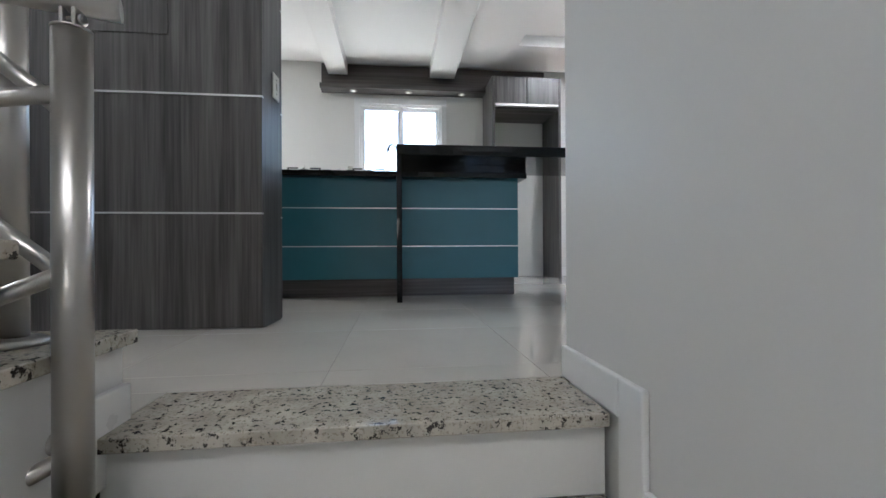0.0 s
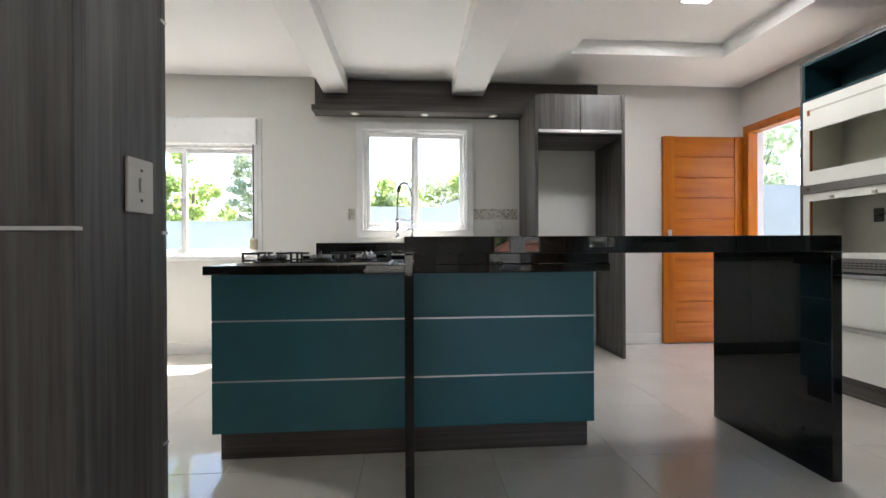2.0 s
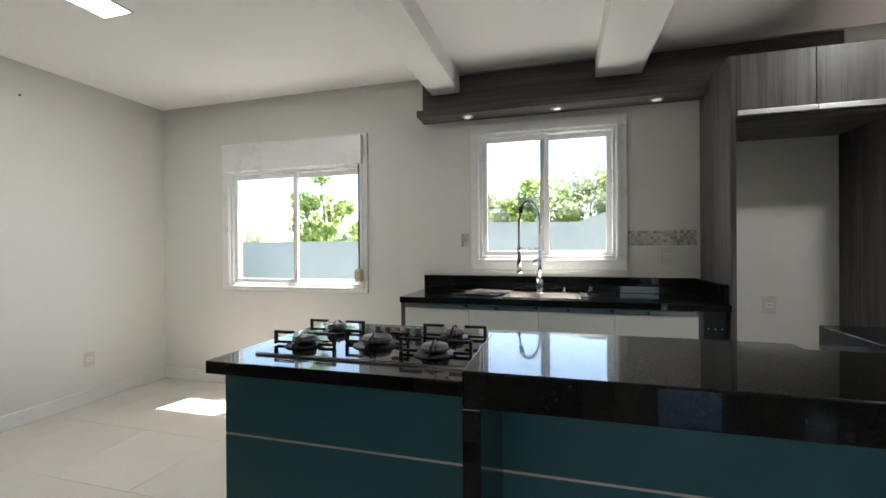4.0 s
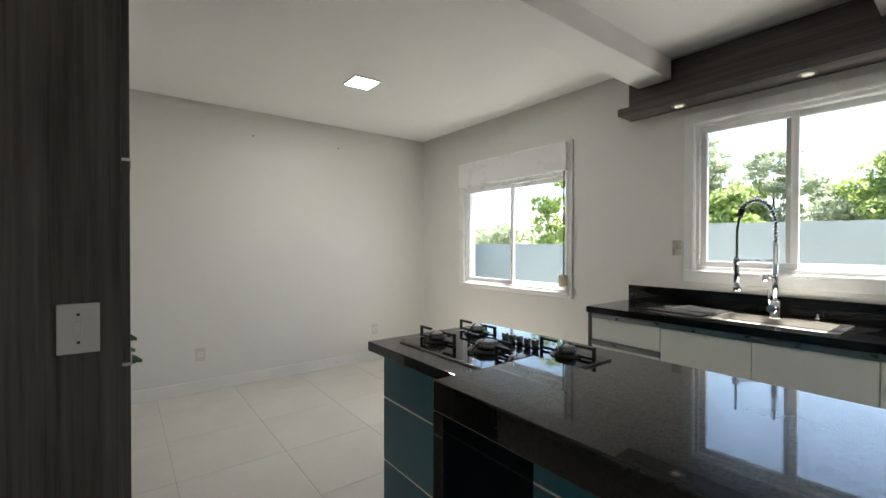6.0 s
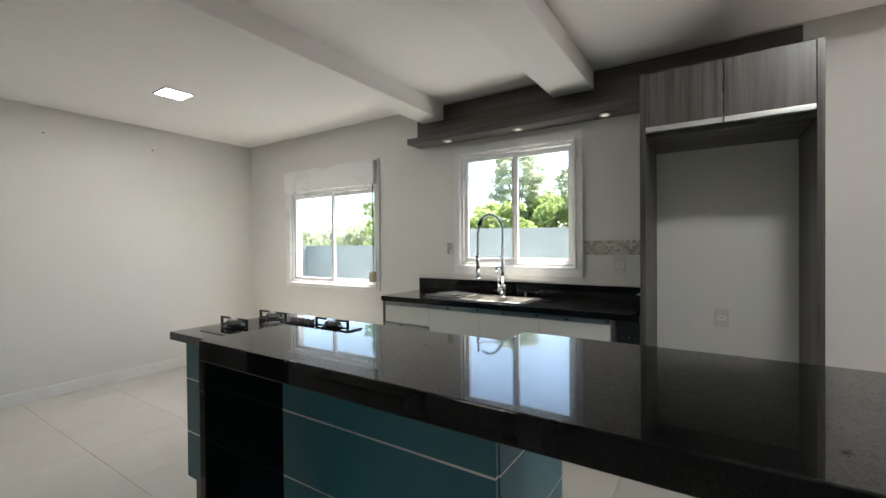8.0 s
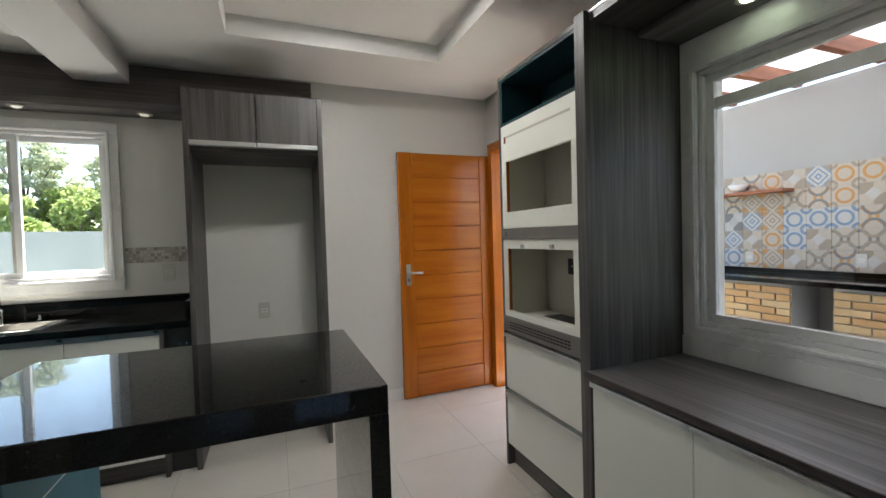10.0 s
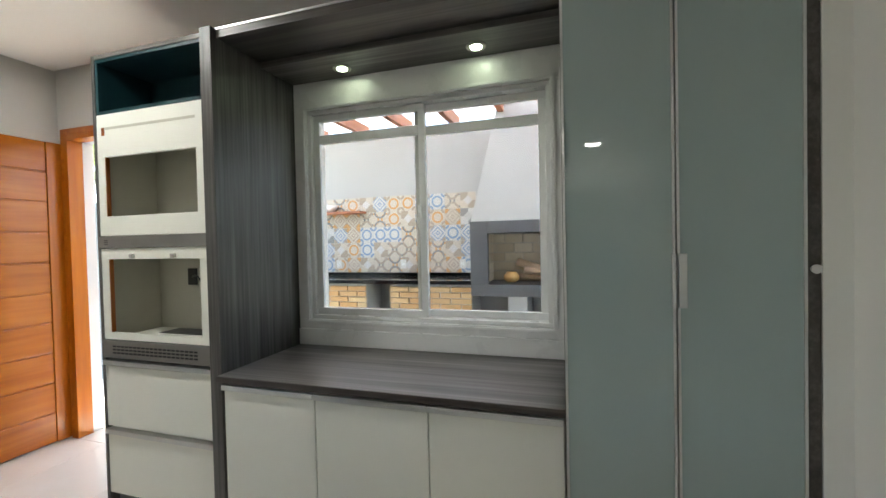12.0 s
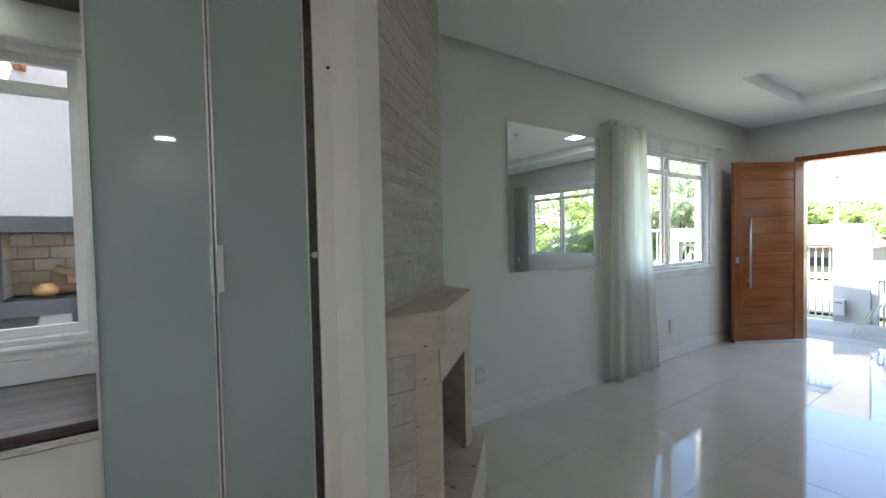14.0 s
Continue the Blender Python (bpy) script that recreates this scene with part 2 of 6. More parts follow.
M_SPOT_DIM = lamp_material("dim_downlight_chip", (1, 0.95, 0.7), 0.08)
M_GREEN = leafy("broadleaf_foliage", (0.18, 0.235, 0.085), (0.33, 0.4, 0.16))
M_HOUSELEAF = leafy("dark_house_plant_leaf", (0.03, 0.06, 0.028), (0.07, 0.12, 0.055))
# leaf colour paled and greyed, with distance haze mixed into it
M_HAZEGREEN = leafy("hazy_foliage", (0.24, 0.275, 0.19), (0.38, 0.41, 0.3))

# ---- building blocks ----
XF = Matrix.Identity(4)


def box(bm, x0, x1, y0, y1, z0, z1, bevel=0.0):
    x0, x1, y0, y1, z0, z1 = min(x0, x1), max(x0, x1), min(y0, y1), max(y0, y1), min(z0, z1), max(z0, z1)
    vs = [bm.verts.new(p) for p in ((x0, y0, z0), (x1, y0, z0), (x1, y1, z0), (x0, y1, z0), (x0, y0, z1), (x1, y0, z1), (x1, y1, z1), (x0, y1, z1))]
    fs = [bm.faces.new([vs[i] for i in f]) for f in ((0, 3, 2, 1), (4, 5, 6, 7), (0, 1, 5, 4), (1, 2, 6, 5), (2, 3, 7, 6), (3, 0, 4, 7))]
    if bevel:
        edges = list({e for f in fs for e in f.edges})
        bmesh.ops.bevel(bm, geom=edges, offset=bevel, segments=2, affect="EDGES", profile=0.5)
    return bm


def boxes(*rows, bevel=0.0):
    bm = bmesh.new()
    for r in rows:
        box(bm, *r, bevel=bevel)
    return bm


def prism(points, z0, z1, bevel=0.0):
    """An upright block over a plan outline (counter-clockwise)."""
    bm = bmesh.new()
    lo = [bm.verts.new((x, y, z0)) for x, y in points]
    hi = [bm.verts.new((x, y, z1)) for x, y in points]
    n = len(points)
    fs = [bm.faces.new(lo[::-1]), bm.faces.new(hi)] + [bm.faces.new((lo[i], lo[(i + 1) % n], hi[(i + 1) % n], hi[i])) for i in range(n)]
    if bevel:
        bmesh.ops.bevel(bm, geom=list({e for f in fs for e in f.edges}), offset=bevel, segments=2, affect="EDGES", profile=0.5)
    return bm


def tube(bm, a, b, r0, r1=None, seg=20):
    """A round bar from a to b."""
    a, b = Vector(a), Vector(b)
    r1 = r0 if r1 is None else r1
    q = (b - a).to_track_quat("Z", "Y").to_matrix()
    rings = []
    for c, r in ((a, r0), (b, r1)):
        rings.append([bm.verts.new(c + q @ Vector((r * math.cos(2 * math.pi * i / seg), r * math.sin(2 * math.pi * i / seg), 0))) for i in range(seg)])
    for i in range(seg):
        f = bm.faces.new((rings[0][i], rings[0][(i + 1) % seg], rings[1][(i + 1) % seg], rings[1][i]))
        f.smooth = True
    bm.faces.new(rings[0][::-1])
    bm.faces.new(rings[1])
    return bm


def tubes(*rows, seg=20):
    bm = bmesh.new()
    for r in rows:
        tube(bm, *r, seg=seg)
    return bm


def sweep(points, radius, seg=10):
    """A round wire along a smooth line."""
    bm = bmesh.new()
    pts = [Vector(p) for p in points]
    rings = []
    for i, p in enumerate(pts):
        d = (pts[min(i + 1, len(pts) - 1)] - pts[max(i - 1, 0)]).normalized()
        side = d.cross(Vector((0.31, 0.87, 0.37))).normalized()
        up = d.cross(side)
        rings.append([bm.verts.new(p + radius * (side * math.cos(2 * math.pi * k / seg) + up * math.sin(2 * math.pi * k / seg))) for k in range(seg)])
    for a, b in zip(rings, rings[1:]):
        for k in range(seg):
            f = bm.faces.new((a[k], a[(k + 1) % seg], b[(k + 1) % seg], b[k]))
            f.smooth = True
    bm.faces.new(rings[0][::-1])
    bm.faces.new(rings[-1])
    return bm


def lathe(bm, cx, cy, profile, seg=28):
    """A turned shape about an upright axis; profile of (radius, height)."""
    rings = [[bm.verts.new((cx + r * math.cos(2 * math.pi * k / seg), cy + r * math.sin(2 * math.pi * k / seg), z)) for k in range(seg)] for r, z in profile]
    for a, b in zip(rings, rings[1:]):
        for k in range(seg):
            f = bm.faces.new((a[k], a[(k + 1) % seg], b[(k + 1) % seg], b[k]))
            f.smooth = True
    bm.faces.new(rings[0][::-1])
    bm.faces.new(rings[-1])
    return bm


def thing(name, at, label, category, group="", kind=""):
    ob = new(name)
    ob.empty_display_size = 0.1
    ob.location = XF @ Vector(at)
    return tagged(ob, label, category, group, kind)


def part(name, bm, material, parent=None, label=""):
    """Links a bmesh, in place, as one mesh object under a thing or a part."""
    base = Vector((0, 0, 0))
    up = parent
    while up is not None:
        base += up.location
        up = up.parent
    bmesh.ops.recalc_face_normals(bm, faces=bm.faces)
    bm.transform(Matrix.Translation(-base) @ XF)
    me = bpy.data.meshes.new(name)
    bm.to_mesh(me)
    bm.free()
    me.materials.append(material)
    ob = new(name, me)
    ob.parent = parent
    return tagged(ob, label)


def structure(name, bm, material, label, category):
    return tagged(part(name, bm, material), label, category, "", "structure")


def wall(name, fixed, a, b, u0, u1, z0, z1, holes=(), material=M_WALL, label="plain warm white plastered wall"):
    """A wall slab between a and b on the fixed axis, along u, with rectangular openings (u0, u1, z0, z1) right through."""
    us = sorted({u0, u1, *(v for h in holes for v in h[:2])})
    zs = sorted({z0, z1, *(v for h in holes for v in h[2:])})
    bm = bmesh.new()
    for p, q in zip(us, us[1:]):
        for r, s in zip(zs, zs[1:]):
            if any(h[0] <= p and q <= h[1] and h[2] <= r and s <= h[3] for h in holes):
                continue
            if fixed == "x":
                box(bm, a, b, p, q, r, s)
            else:
                box(bm, p, q, a, b, r, s)
    bmesh.ops.remove_doubles(bm, verts=bm.verts, dist=1e-5)
    return structure(name, bm, material, label, "wall")

# ---- the shell of the house ----
BACK, WEST, EAST, CEIL = 2.48, -3.58, 3.42, 2.60
wall("wall_north", "y", BACK, BACK + 0.16, WEST - 0.16, EAST + 0.16, -0.1, 2.9, [(-2.797, -1.435, 0.915, 1.965), (-0.444, 0.569, 1.159, 2.137)], label="warm white plastered kitchen wall with two windows")
wall("wall_west", "x", WEST - 0.16, WEST, -7.8, BACK, -0.1, 2.9, [(-1.92, -0.92, -0.1, 2.5)], label="plain warm white wall beside the empty dining corner")
wall("wall_east_door", "x", EAST, EAST + 0.16, 1.30, BACK, -0.1, 2.9, [(1.46, 2.38, -0.1, 2.13)], label="warm white wall round the back door")
wall("wall_east_window", "x", 3.37, 3.55, -1.78, 1.30, -0.1, 2.9, [(-0.946, 0.376, 0.927, 2.093)], label="warm white wall behind the fitted cabinets")
wall("wall_stairs", "x", 0.45, 0.60, -5.3, -1.64, -2.0, 2.9, label="smooth white wall along the stairs")
wall("wall_partition", "y", -1.78, -1.70, 2.43, 3.37, 0, 2.9, label="white wall end between kitchen and fireplace")
structure("wall_partition_pier", boxes((2.665, 3.37, -1.70, -1.636, 0, 2.6)), M_WALL, "white pier beside the tall cabinet", "wall")

# floor slab below the tiles, with the stair well left open
structure("floor", boxes((WEST, 3.6, -0.2, BACK, -0.12, -0.0025), (0.6, 3.6, -8.0, -0.2, -0.12, -0.0025), (WEST, -0.56, -1.62, -0.2, -0.12, -0.0025), (-0.56, 0.6, -1.66, -0.2, -0.12, -0.0025), (-3.6, 0.6, -8.0, -5.3, -0.12, -0.0025), (-1.62, -0.561, -1.80, -1.62, -0.12, -0.0025)), M_JOINT, "polished cream porcelain tiled floor", "floor")
# ceiling with two raised trays
KT = (1.36, 2.69, -1.35, 1.792)
LT = (-1.2, 2.69, -6.76, -5.28)
G = 0.055
HOLE = (-1.62, 0.45, -4.5, -3.6)
TRAYS = (HOLE, KT, LT)


def sheet(bm, x0, x1, y0, y1, z0, z1):
    """A level sheet with the trays and the added light opening left open."""
    xs = sorted({x0, x1, *(v for h in TRAYS for v in h[:2])})
    ys = sorted({y0, y1, *(v for h in TRAYS for v in h[2:])})
    for p, q in zip(xs, xs[1:]):
        for r, t in zip(ys, ys[1:]):
            if not any(h[0] <= p and q <= h[1] and h[2] <= r and t <= h[3] for h in TRAYS):
                box(bm, p, q, r, t, z0, z1)


# lower boarding, held back from the walls by a shadow gap, and the slab above it
bm = bmesh.new()
sheet(bm, WEST + G, 3.376, -7.40, BACK - G, CEIL, CEIL + 0.04)
sheet(bm, WEST - 0.1, 3.6, -7.9, BACK, CEIL + 0.04, CEIL + 0.2)
box(bm, KT[0], KT[1], KT[2], KT[3], CEIL + 0.12, CEIL + 0.2)
box(bm, LT[0], LT[1], LT[2], LT[3], CEIL + 0.12, CEIL + 0.2)
structure("ceiling", bm, M_CEIL, "white plaster ceiling with raised trays and a shadow gap", "ceiling")
# unseen shaft, open to the sky, added to bring daylight onto the stairs
structure("added_light_shaft", boxes((HOLE[0] - 0.1, HOLE[0], HOLE[2] - 0.1, HOLE[3] + 0.1, 2.8, 4.4), (HOLE[1], HOLE[1] + 0.1, HOLE[2] - 0.1, HOLE[3] + 0.1, 2.8, 4.4), (HOLE[0], HOLE[1], HOLE[2] - 0.1, HOLE[2], 2.8, 4.4), (HOLE[0], HOLE[1], HOLE[3], HOLE[3] + 0.1, 2.8, 4.4)), M_WALL, "unseen white shaft added to light the stairs", "wall")

# exposed white beams
for bx0, bx1 in ((-0.80, -0.572), (0.42, 0.724)):
    structure("ceiling_beam", boxes((bx0, bx1, -0.45, 2.425, 2.457, CEIL), bevel=0.006), M_CEIL, "white plastered ceiling beam running to the window wall", "beam")

# skirting
def skirting(*rows):
    for r in rows:
        structure("baseboard", boxes(r, bevel=0.004), M_BASE, "white lacquered skirting board", "baseboard")


skirting((WEST, WEST + 0.015, -0.9, BACK, 0, 0.105), (WEST + 0.015, -0.88, BACK - 0.015, BACK, 0, 0.105), (1.91, 2.55, BACK - 0.015, BACK, 0, 0.105))

# ---- windows ----
def north(u0, u1, d0, d1, z0, z1):
    return (u0, u1, BACK + d0, BACK + d1, z0, z1)


def east(u0, u1, d0, d1, z0, z1):
    return (3.37 + d0, 3.37 + d1, u0, u1, z0, z1)


def ring(put, u0, u1, z0, z1, w, d0, d1, bevel=0.003):
    """Four profiles round a rectangle, mitred ends butted."""
    return boxes(put(u0, u1, d0, d1, z1 - w, z1), put(u0, u1, d0, d1, z0, z0 + w), put(u0, u0 + w, d0, d1, z0 + w, z1 - w), put(u1 - w, u1, d0, d1, z0 + w, z1 - w), bevel=bevel)


def sliding_window(name, put, opening, casing, meet, transom=None, front_first=True, label=""):
    """Two white sliding sashes in a frame, with the flat casing on the room side."""
    u0, u1, z0, z1 = opening
    c0, c1, c2, c3 = casing
    w = tagged(part(name, boxes(put(c0, c1, -0.018, 0, z1, c3), put(c0, c1, -0.018, 0, c2, z0), put(c0, u0, -0.018, 0, z0, z1), put(u1, c1, -0.018, 0, z0, z1), bevel=0.003), M_PVC), label, "window", "", "structure")
    part("window_frame", ring(put, u0, u1, z0, z1, 0.022, 0.0, 0.11), M_PVC, w)
    part("casing_bead", ring(put, u0 - 0.022, u1 + 0.022, z0 - 0.022, z1 + 0.022, 0.016, -0.025, -0.0182, 0.002), M_PVC, w)
    for k, (a, b) in enumerate(((u0 + 0.023, meet + 0.034), (meet - 0.034, u1 - 0.023))):
        d0 = 0.02 if (k == 0) != front_first else 0.055
        sash = part("sash", ring(put, a, b, z0 + 0.023, z1 - 0.023, 0.036, d0, d0 + 0.03), M_PVC, w)
        if transom:
            part("transom", boxes(put(a + 0.037, b - 0.037, d0, d0 + 0.03, transom - 0.024, transom + 0.024), bevel=0.003), M_PVC, sash)
        pane = part("pane", boxes(put(a + 0.03, b - 0.03, d0 + 0.013, d0 + 0.017, z0 + 0.053, z1 - 0.053)), M_GLASS, sash)
        pane.visible_shadow = False
    zc = (z0 + z1) / 2
    part("latch", boxes(put(meet - 0.012, meet + 0.006, 0.0, 0.02, zc - 0.035, zc + 0.03), put(meet - 0.006, meet, -0.015, 0.0, zc - 0.012, zc + 0.008), bevel=0.003), M_ALU, w)
    return w


w1 = sliding_window("window_1", north, (-2.787, -1.445, 0.925, 1.955), (-2.87, -1.385, 0.875, 2.225), -2.12, None, False, label="white sliding window with a roller shutter box")
part("shutter_box", boxes((-2.83, -1.42, BACK - 0.062, BACK - 0.0181, 1.965, 2.205), bevel=0.006), M_PVC, w1)
part("strap", boxes((-1.462, -1.45, BACK - 0.034, BACK - 0.030, 1.06, 1.964)), M_BLACK, w1, "dark shutter strap")
part("strap_winder", boxes((-1.485, -1.42, BACK - 0.075, BACK - 0.0181, 0.975, 1.08), bevel=0.014), M_CREAM, w1, "cream plastic strap winder")
sliding_window("window_2", north, (-0.434, 0.559, 1.169, 2.127), (-0.50, 0.63, 1.085, 2.205), 0.06, None, False, label="white sliding window above the sink")
w3 = sliding_window("window_3", east, (-0.936, 0.366, 0.937, 2.083), (-0.999, 0.4405, 0.886, 2.235), -0.278, 1.928, True, "white sliding window onto the barbecue terrace")
part("sill_board", boxes(east(-0.999, 0.4405, -0.026, 0, 0.796, 0.885), bevel=0.004), M_PVC, w3)

# ---- back door, open ----
def plank_door(name, width, height, thick, mats, label, boards=10, stile=0.12, z=0.01):
    """A leaf running to -x from its hinge at the origin, face towards -y."""
    d = thing(name, (0, 0, 0), label, "door", "", "structure")
    mx, mz = mats
    part("stile", boxes((-stile, 0, 0, thick, z, z + height), bevel=0.003), mz, d)
    part("stile", boxes((-width, stile - width, 0, thick, z, z + height), bevel=0.003), mz, d)
    h = height / boards
    part("core_panel", boxes((stile - width + 0.001, -stile - 0.001, 0.015, thick - 0.015, z, z + height)), mx, d)
    for i in range(boards):
        part("board", boxes((stile - width + 0.001, -stile - 0.001, 0.005, thick - 0.005, z + i * h + 0.004, z + (i + 1) * h - 0.004), bevel=0.006), mx, d)
    return d


door = plank_door("door_1", 0.88, 2.09, 0.036, (M_DOOR_X, M_DOOR_Z), "open varnished orange wooden door with horizontal boards")
hb = part("door_handle", boxes((-0.835, -0.795, -0.006, 0, 0.975, 1.155), bevel=0.003), M_ALU, door, "satin metal lever on a long plate")
part("lever", tubes(((-0.815, -0.006, 1.085), (-0.815, -0.05, 1.085), 0.009), ((-0.822, -0.045, 1.085), (-0.70, -0.045, 1.08), 0.009)), M_ALU, hb)
part("keyhole", boxes((-0.82, -0.81, -0.008, -0.006, 1.01, 1.035)), M_BLACK, hb)
for hz in (0.25, 0.62, 1.02, 1.44, 1.85):
    part("hinge", boxes((-0.006, 0.008, -0.012, 0.004, hz - 0.04, hz + 0.04), bevel=0.002), M_PLATE, door)
door.location = (3.437, 2.434, 0)
jamb = structure("door_frame", boxes((3.40, 3.50, 2.362, 2.40, 0, 2.16), (3.40, 3.50, 1.44, 1.475, 0, 2.16), (3.40, 3.50, 1.475, 2.362, 2.122, 2.16), bevel=0.003), M_DOOR_Z, "varnished orange door frame round the open doorway", "door frame")
part("architrave", boxes((3.40, 3.418, 2.40, 2.43, 0, 2.2), (3.40, 3.418, 1.40, 1.44, 0, 2.2), (3.40, 3.418, 1.44, 2.40, 2.16, 2.2), bevel=0.003), M_DOOR_X, jamb)

# ---- island with the hob and the raised bar ----
island = thing("kitchen_island", (0, 0.6, 0), "petrol blue kitchen island with thin metal lines", "kitchen island")
part("plinth", boxes((-0.865, 0.895, 0.412, 0.98, 0, 0.128)), M_DARK_X, island, "dark wood plinth")
part("carcass", boxes((-0.885, 0.915, 0.403, 1.0, 0.13, 0.868)), M_TEAL, island)
for z0, z1 in ((0.13, 0.366), (0.374, 0.646), (0.654, 0.868)):
    part("drawer_front", boxes((-0.893, 0.92, 0.383, 0.402, z0, z1), bevel=0.002), M_TEAL, island)
    part("side_panel", boxes((-0.894, -0.887, 0.404, 1.0, z0, z1), bevel=0.001), M_TEAL, island)
    part("side_panel", boxes((0.917, 0.924, 0.404, 1.0, z0, z1), bevel=0.001), M_TEAL, island)
for z in (0.37, 0.65):
    part("metal_line", boxes((-0.892, 0.919, 0.3845, 0.404, z - 0.0035, z + 0.0035)), M_ALU, island, "thin aluminium inlay")
    part("metal_line", boxes((-0.8925, -0.886, 0.404, 1.0, z - 0.0035, z + 0.0035)), M_ALU, island)
    part("metal_line", boxes((0.916, 0.9225, 0.404, 1.0, z - 0.0035, z + 0.0035)), M_ALU, island)
tagged(part("island_worktop", boxes((-0.895, 0.965, 0.304, 1.01, 0.869, 0.91), bevel=0.004), M_BLACKGRANITE), "polished black granite worktop on the island", "worktop")

bar = thing("breakfast_bar", (0.9, 0.3, 0), "polished black granite breakfast bar with waterfall ends", "bar counter")
part("bar_top", prism([(0, 0), (1.815, 0), (1.815, 0.69), (0.885, 0.69), (0.885, 0.34), (0, 0.34)], 0.961, 1.03, 0.004), M_BLACKGRANITE, bar)
part("waterfall_panel", boxes((0.0, 0.035, 0.001, 0.302, 0, 0.960), bevel=0.002), M_BLACKGRANITE, bar)
part("waterfall_panel", boxes((1.768, 1.815, 0.001, 0.689, 0, 0.960), bevel=0.002), M_BLACKGRANITE, bar)
part("riser", boxes((0.037, 0.96, 0.306, 0.335, 0.911, 0.960), bevel=0.002), M_BLACKGRANITE, bar)

# ---- sink run ----
def base_unit(x0, x1, y, z0, z1, label, split=None):
    """A base cabinet facing -y with a handle rail along the top of each front."""
    c = thing("base_cabinet", ((x0 + x1) / 2, y + 0.28, 0), label, "cabinet", "base cabinets under the sink worktop")
    part("carcass", boxes((x0 + 0.001, x1 - 0.001, y + 0.022, 2.46, z0, z1)), M_LACQ, c)
    part("plinth", boxes((x0 + 0.001, x1 - 0.001, y + 0.06, y + 0.08, 0, z0)), M_DARK_X, c)
    zs = [z0, *(split or ()), z1]
    for a, b in zip(zs, zs[1:]):
        f = part("drawer_front" if split else "cabinet_door", boxes((x0 + 0.002, x1 - 0.002, y, y + 0.02, a + 0.002, b - 0.034), bevel=0.0015), M_LACQ, c)
        part("handle_rail", boxes((x0 + 0.002, x1 - 0.002, y - 0.006, y + 0.021, b - 0.033, b - 0.004), bevel=0.002), M_RAIL, f)
    return c


part_y = 1.93
base_unit(-0.85, -0.405, part_y, 0.12, 0.885, "off-white drawer unit with aluminium handle rails", (0.41, 0.71))
for a, b in ((-0.405, 0.04), (0.04, 0.485), (0.485, 0.93)):
    base_unit(a, b, part_y, 0.12, 0.885, "off-white cupboard with an aluminium handle rail")
side = tagged(part("end_panel", boxes((-0.88, -0.851, 1.935, 2.47, 0, 0.885), bevel=0.001), M_WOOD_Z), "dark wood end panel of the sink units", "panel")
rack = thing("bottle_rack", (1.0, 2.1, 0), "black narrow pull-out beside the sink units", "rack")
part("body", boxes((0.955, 1.085, 1.99, 2.46, 0.0, 0.885)), M_BLACK, rack)
part("side_strip", boxes((0.932, 0.953, 1.93, 2.46, 0.0, 0.885)), M_WOOD_Z, rack)
for i in range(3):
    part("peg", tubes(((0.99 + 0.035 * i, 1.99, 0.78), (0.99 + 0.035 * i, 1.975, 0.78), 0.005), seg=10), M_CHROME, rack)
# worktop with the sink cut-out
SX0, SX1, SY0, SY1 = -0.20, 0.30, 2.02, 2.36
RUN = Matrix.Translation((0, 0, 0.017))
XF = RUN
slab = bmesh.new()
XS, YS = (-0.883, SX0, SX1, 1.089), (1.918, SY0, SY1, 2.479)
for i in range(3):
    for j in range(3):
        if (i, j) != (1, 1):
            box(slab, XS[i], XS[i + 1], YS[j], YS[j + 1], 0.869, 0.908)
bmesh.ops.remove_doubles(slab, verts=slab.verts, dist=1e-5)
top = tagged(part("sink_worktop", slab, M_BLACKGRANITE), "polished black granite sink worktop", "worktop")
part("upstand", boxes((-0.883, 1.089, 2.455, 2.479, 0.909, 1.02), bevel=0.002), M_BLACKGRANITE, top)
part("upstand", boxes((1.062, 1.089, 1.96, 2.454, 0.909, 1.02), bevel=0.002), M_BLACKGRANITE, top)
XF = Matrix.Identity(4)

# ---- fridge niche ----
niche = thing("fridge_cabinet", (1.49, 2.2, 0), "tall grey wood-grain surround for a fridge, empty", "cabinet")
part("side_panel", boxes((1.092, 1.122, 1.942, 2.479, 0, 2.318), bevel=0.002), M_WOOD_Z, niche)
part("side_panel", boxes((1.87, 1.90, 1.942, 2.479, 0, 2.318), bevel=0.002), M_WOOD_Z, niche)
part("shelf_bottom", boxes((1.123, 1.869, 1.965, 2.479, 1.95, 1.974)), M_WOOD_X, niche)
part("top_panel", boxes((1.123, 1.869, 1.965, 2.479, 2.298, 2.318)), M_WOOD_X, niche)
for a, b in ((1.124, 1.494), (1.498, 1.868)):
    f = part("cabinet_door", boxes((a, b, 1.945, 1.963, 2.009, 2.316), bevel=0.0015), M_WOOD_Z, niche)
    part("handle_rail", boxes((a, b, 1.932, 1.963, 1.976, 2.007), bevel=0.004), M_ALU, f, "aluminium handle rail")

# ---- lit shelf over the sink ----
shelf = thing("light_shelf", (0.1, 2.4, 2.25), "dark wood-grain pelmet shelf with three downlights", "shelf")
part("back_panel", boxes((-0.885, 1.091, 2.45, 2.479, 2.252, 2.598)), M_DARK_X, shelf)
part("back_panel", boxes((1.091, 1.885, 2.45, 2.479, 2.32, 2.598)), M_DARK_X, shelf)
part("board", boxes((-0.88, 1.090, 2.285, 2.449, 2.252, 2.302), bevel=0.002), M_WOOD_X, shelf)


